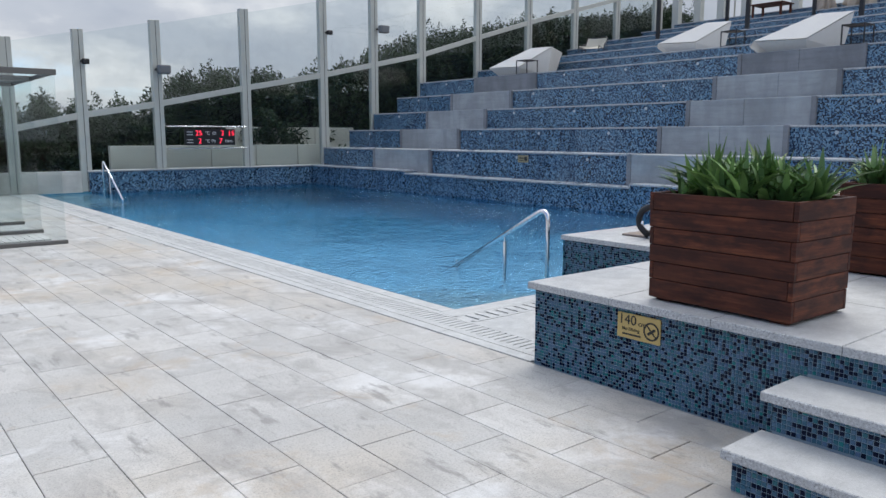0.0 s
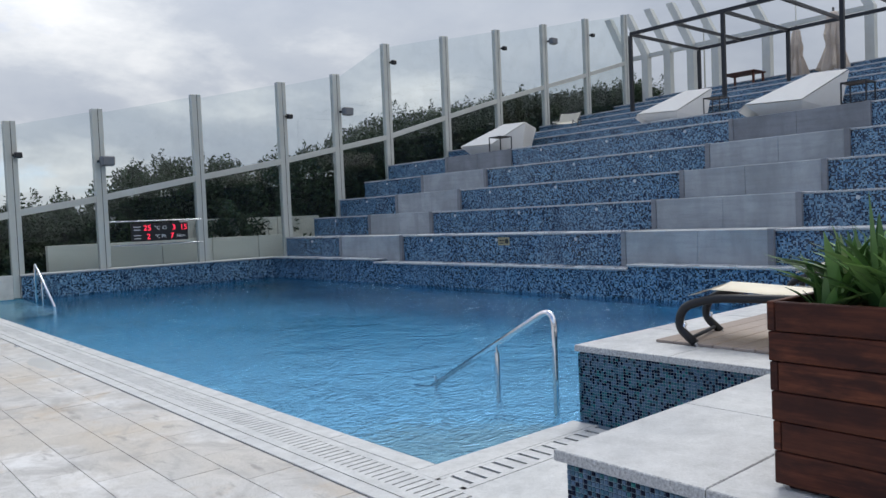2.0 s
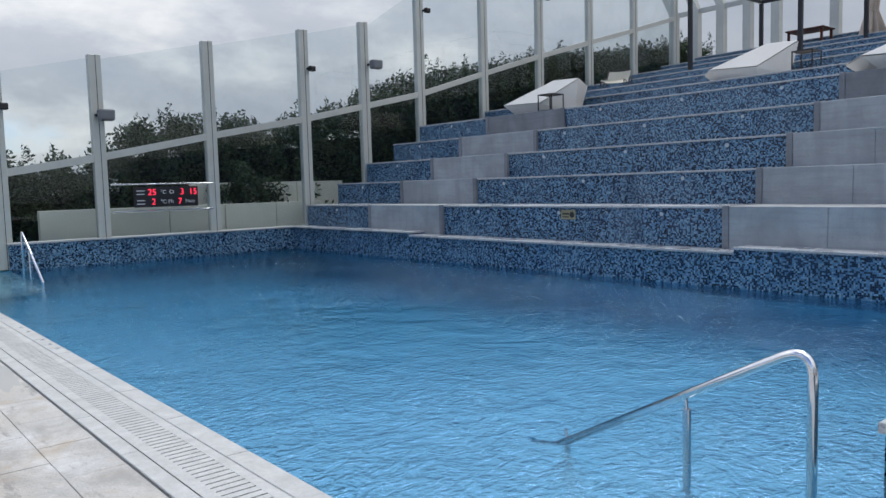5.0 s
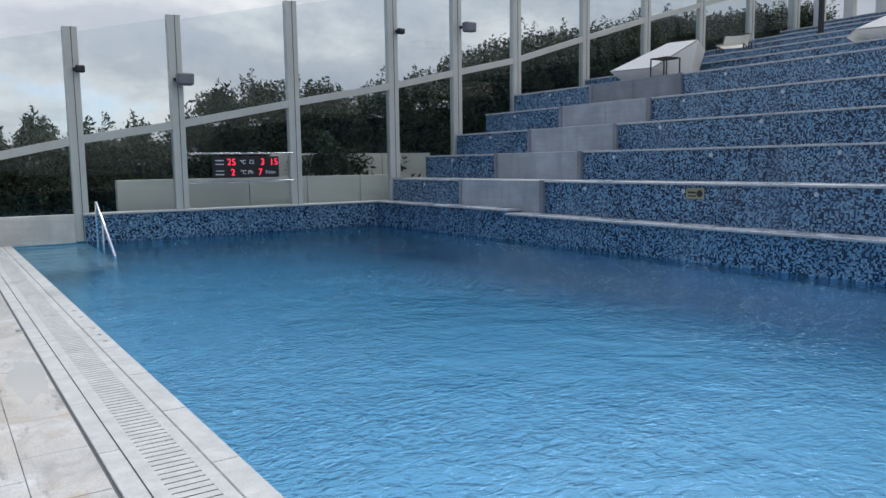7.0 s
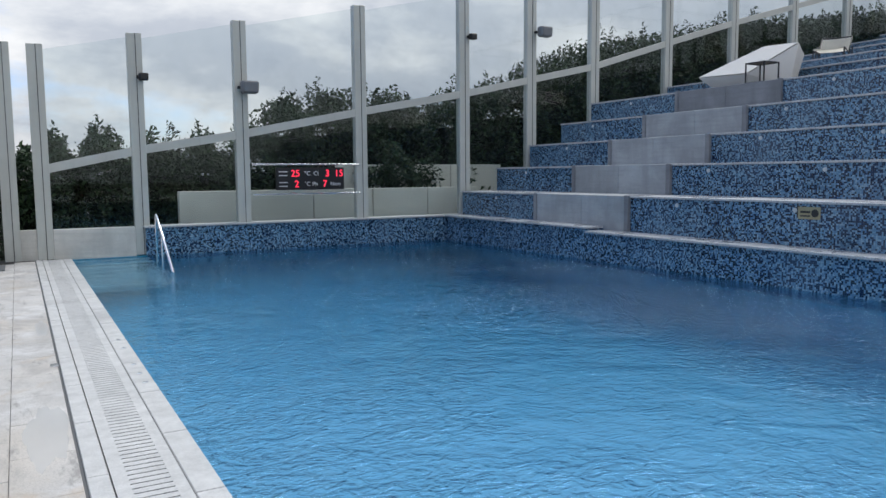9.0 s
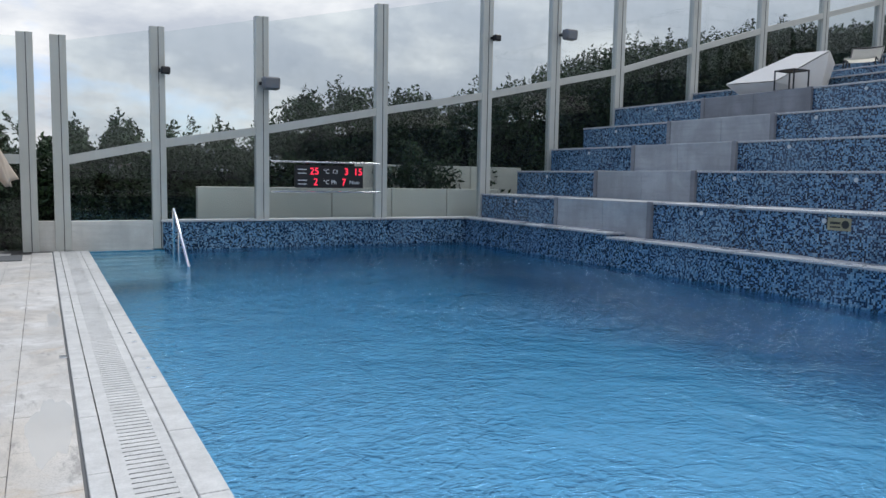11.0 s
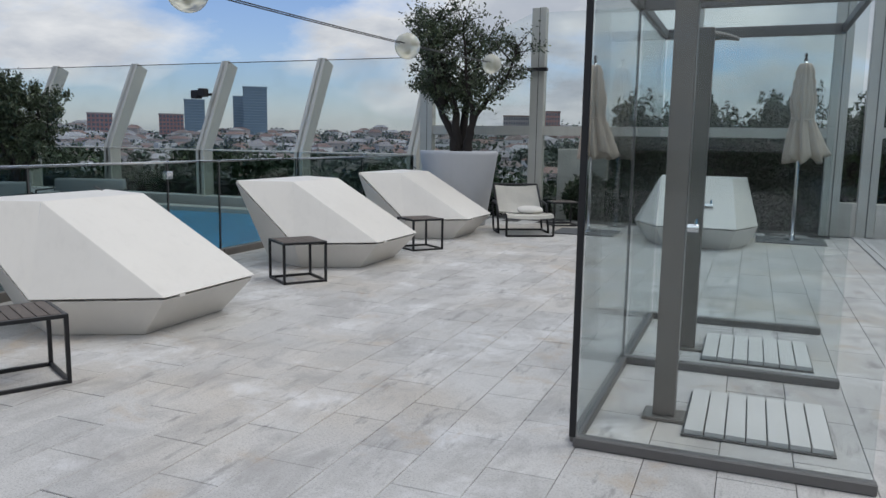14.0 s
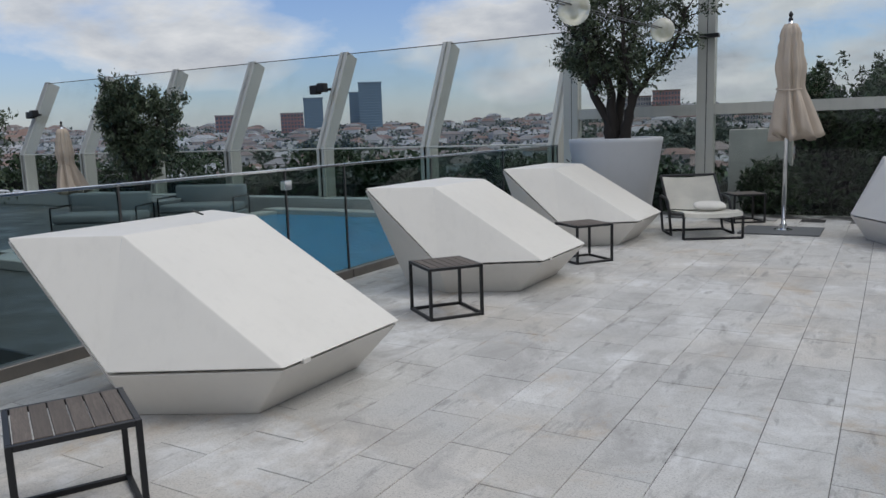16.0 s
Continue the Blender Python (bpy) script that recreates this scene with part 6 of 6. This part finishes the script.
leaves("foliage", np.array(tree_c), 0.85, M["wood_far"], woods, 0.5, 0.7, 5)


def far_building(az0, az1, el, dist, material, label, floors, cols, name="tower_block", band="tower_line", windows=True, base_el=-0.6):
    """A distant block between two bearings, with its rows of windows."""
    (xa, ya), (xb, yb) = town_place(az0, dist), town_place(az1, dist)
    a, b = Vector((xa, ya, 0)), Vector((xb, yb, 0))
    ax = (b - a).normalized()
    ay = Vector((-ax.y, ax.x, 0))
    if ay.dot(Vector((xa - 0.7, ya - 9.5, 0))) < 0:
        ay = -ay
    w, z0, z1 = (b - a).length, 1.5 + dist * math.tan(radians(base_el)), 1.5 + dist * math.tan(radians(el))
    p = thing(name, pose(0, 0, 0), label, "building")
    vs, fs = [], []
    mid = (a + b) / 2 + ay * w * 0.3
    add_box(vs, fs, mid, ax, ay, w / 2, w * 0.3, z0, z1)
    raw("walls", vs, fs, M[material], p)
    vs, fs = [], []
    add_box(vs, fs, mid, ax, ay, w / 2 + 0.3, w * 0.3 + 0.3, z1, z1 + 0.8)
    raw("parapet", vs, fs, M[band], p)
    vs, fs = [], []
    if windows:
        ph, pw = (z1 - z0) / floors, w / cols
        for f in range(floors):
            for c in range(cols):
                q = a + ax * (pw * (c + 0.18)) - ay * 0.12
                k = len(vs)
                for du, dz in ((0, 0), (pw * 0.64, 0), (pw * 0.64, ph * 0.6), (0, ph * 0.6)):
                    vs.append((q.x + ax.x * du, q.y + ax.y * du, z0 + ph * (f + 0.2) + dz))
                fs.append((k, k + 1, k + 2, k + 3))
        raw("windows", vs, fs, M["panes"], p)
    else:
        for f in range(floors):
            add_box(vs, fs, mid, ax, ay, w / 2 + 0.06, w * 0.3 + 0.06, z0 + (z1 - z0) * (f + 0.42) / floors, z0 + (z1 - z0) * (f + 0.58) / floors)
        raw("floor_bands", vs, fs, M[band], p)
    return p


far_building(36.75, 35.05, 3.57, 560, "tower", "tall blue glass office tower in the distance", 22, 10, windows=False)
far_building(37.45, 36.7, 2.88, 575, "tower", "slim blue glass tower beside a taller one", 18, 5, windows=False)
far_building(40.8, 39.4, 2.55, 560, "tower", "blue glass office tower in the distance", 16, 8, windows=False)
far_building(42.5, 40.85, 1.5, 520, "brickred", "red and white apartment block in the distance", 8, 7, "apartment_block", "walls")
far_building(47.1, 45.5, 1.45, 520, "brickred", "red and white apartment block in the distance", 7, 6, "apartment_block", "walls")
far_building(17.6, 15.4, 1.85, 560, "walls", "long pale apartment block on a hilltop", 5, 12, "apartment_block", "roofs", base_el=0.2)
far_building(15.3, 13.4, 2.2, 550, "brickred", "reddish apartment block on a hilltop", 6, 9, "apartment_block", "roofs", base_el=0.2)
far_building(21.7, 20.9, 1.4, 560, "walls", "pale apartment block on a hilltop", 6, 3, "apartment_block", "roofs", base_el=0.0)
for az0, az1, el in ((17.2, 16.0, 0.05), (14.9, 13.6, 0.35), (12.9, 11.4, 0.3), (18.6, 17.5, 0.2), (11.0, 9.8, 0.6), (9.5, 8.2, 0.3)):
    far_building(az0, az1, el, 420, "walls", "white apartment block on the hillside", 6, 7, "apartment_block", "roofs", base_el=-1.6)

# ---- wet patches on the paving ----


def wet_material():
    n = Nodes("standing_water")
    clear = n.node("ShaderNodeBsdfTransparent")
    n.link((0.95, 0.95, 0.945), clear.inputs[0])
    shine = n.node("ShaderNodeBsdfGlossy")
    shine.inputs["Roughness"].default_value = 0.32
    fr = n.node("ShaderNodeLayerWeight")
    mixer = n.node("ShaderNodeMixShader")
    n.link(n.math("ADD", 0.04, n.math("MULTIPLY", n.math("POWER", fr.outputs["Facing"], 2.2), 0.9)), mixer.inputs[0])
    n.link(clear.outputs[0], mixer.inputs[1])
    n.link(shine.outputs[0], mixer.inputs[2])
    n.link(mixer.outputs[0], n.out.inputs["Surface"])
    n.tree.nodes.remove(n.bsdf)
    return n.mat


M["wet"] = wet_material()
for x, y, rx, ry, seed in ((3.39, 11.25, 0.11, 0.66, 1), (3.45, 14.9, 0.05, 0.5, 4)):
    rw = random.Random(seed)
    ph = [rw.uniform(0, 6.28) for _ in range(5)]
    ring = []
    for k in range(72):
        a = 2 * math.pi * k / 72
        w = 1 + 0.16 * math.sin(2 * a + ph[0]) + 0.10 * math.sin(5 * a + ph[1]) + 0.04 * math.sin(11 * a + ph[2]) + 0.02 * math.sin(23 * a + ph[3])
        ring.append((x + rx * w * math.cos(a), y + ry * w * math.sin(a), 0.0028))
    puddle = raw("puddle", [(x, y, 0.0034)] + ring, [(0, 1 + k, 1 + (k + 1) % 72) for k in range(72)], M["wet"])
    puddle.visible_shadow = False
    tagged(puddle, "thin film of splashed water on the paving", "puddle", "splashes by the pool", "structure")

# ---- loose pieces of the setting: mosaic tiles and pavers ----
NT = 88
mosaic_face(platform, (3.529, 3.44, 0.003), (0, -1, 0), (0, 0, 1), (-1, 0, 0), NT, TILES_UP, PITCH, lambda i, j: 26 <= i < 42 and j < 18)
mosaic_face(platform, (3.529, 3.44 - NT * PITCH, 0.38), (0, -1, 0), (0, 0, 1), (-1, 0, 0), 110, 6, PITCH)
mosaic_face(platform, (5.46, 3.441, 0.003), (-1, 0, 0), (0, 0, 1), (0, 1, 0), 94, TILES_UP, PITCH)
mosaic_face(platform, (5.459, 4.92, 0.003), (0, -1, 0), (0, 0, 1), (-1, 0, 0), 72, TILES_UP, PITCH)
mosaic_face(platform, (12.2, 4.921, -0.05), (-1, 0, 0), (0, 0, 1), (0, 1, 0), 330, 27, PITCH)
mosaic_face(stairs, (2.859, 1.62, 0.003), (0, -1, 0), (0, 0, 1), (-1, 0, 0), 150, 6, PITCH * 1.1)
mosaic_face(stairs, (3.179, 1.62, 0.19), (0, -1, 0), (0, 0, 1), (-1, 0, 0), 150, 6, PITCH * 1.1)
mosaic_face(stairs, (3.49, 1.621, 0.003), (-1, 0, 0), (0, 0, 1), (0, 1, 0), 28, 6, PITCH * 1.1)
mosaic_face(stairs, (3.49, 1.621, 0.19), (-1, 0, 0), (0, 0, 1), (0, 1, 0), 14, 6, PITCH * 1.1)

# pavers: rows along the pool, every second row shifted by half a stone
PW, PL = 0.33, 0.6545
me_pave = bpy.data.meshes.new("paver")
b_ = box(0.0016, PW - 0.0016, 0.0026, PL - 0.0026, -0.03, 0)
bmesh.ops.bevel(b_, geom=[e for e in b_.edges if all(v.co.z > -1e-6 for v in e.verts)], offset=0.0026, segments=1, affect="EDGES")
b_.to_mesh(me_pave)
far_v, far_f = [], []
shape_v = [tuple(v.co) for v in b_.verts]
b_.verts.index_update()
shape_f = [tuple(v.index for v in f.verts) for f in b_.faces]
b_.free()
me_pave.materials.append(M["paver"])
rp = random.Random(3)
count = 0
for k in range(24):
    x0 = 3.523 - PW * (k + 1)
    off = 0.397 if k % 2 == 0 else 0.07
    for j in range(-9, 35):
        y0 = off + PL * j
        tip = rp.uniform(-0.0012, 0.0012)
        near = (-0.1 < x0 < 3.5 and 1.9 < y0 < 5.2) or (-1.5 < x0 < 1.3 and 10.4 < y0 < 16.4)
        if y0 + PL > 22.2:
            continue
        if near and count < 300:
            count += 1
            o = new("paver", me_pave)
            o.parent = deck_slab
            o.matrix_basis = pose(x0, y0, tip)
        else:
            q = len(far_v)
            far_v += [(x + x0, y + y0, z + tip) for x, y, z in shape_v]
            far_f += [tuple(q + i for i in f) for f in shape_f]
raw("pavers", far_v, far_f, M["paver_far"], deck_slab)["kind"] = "stuff"
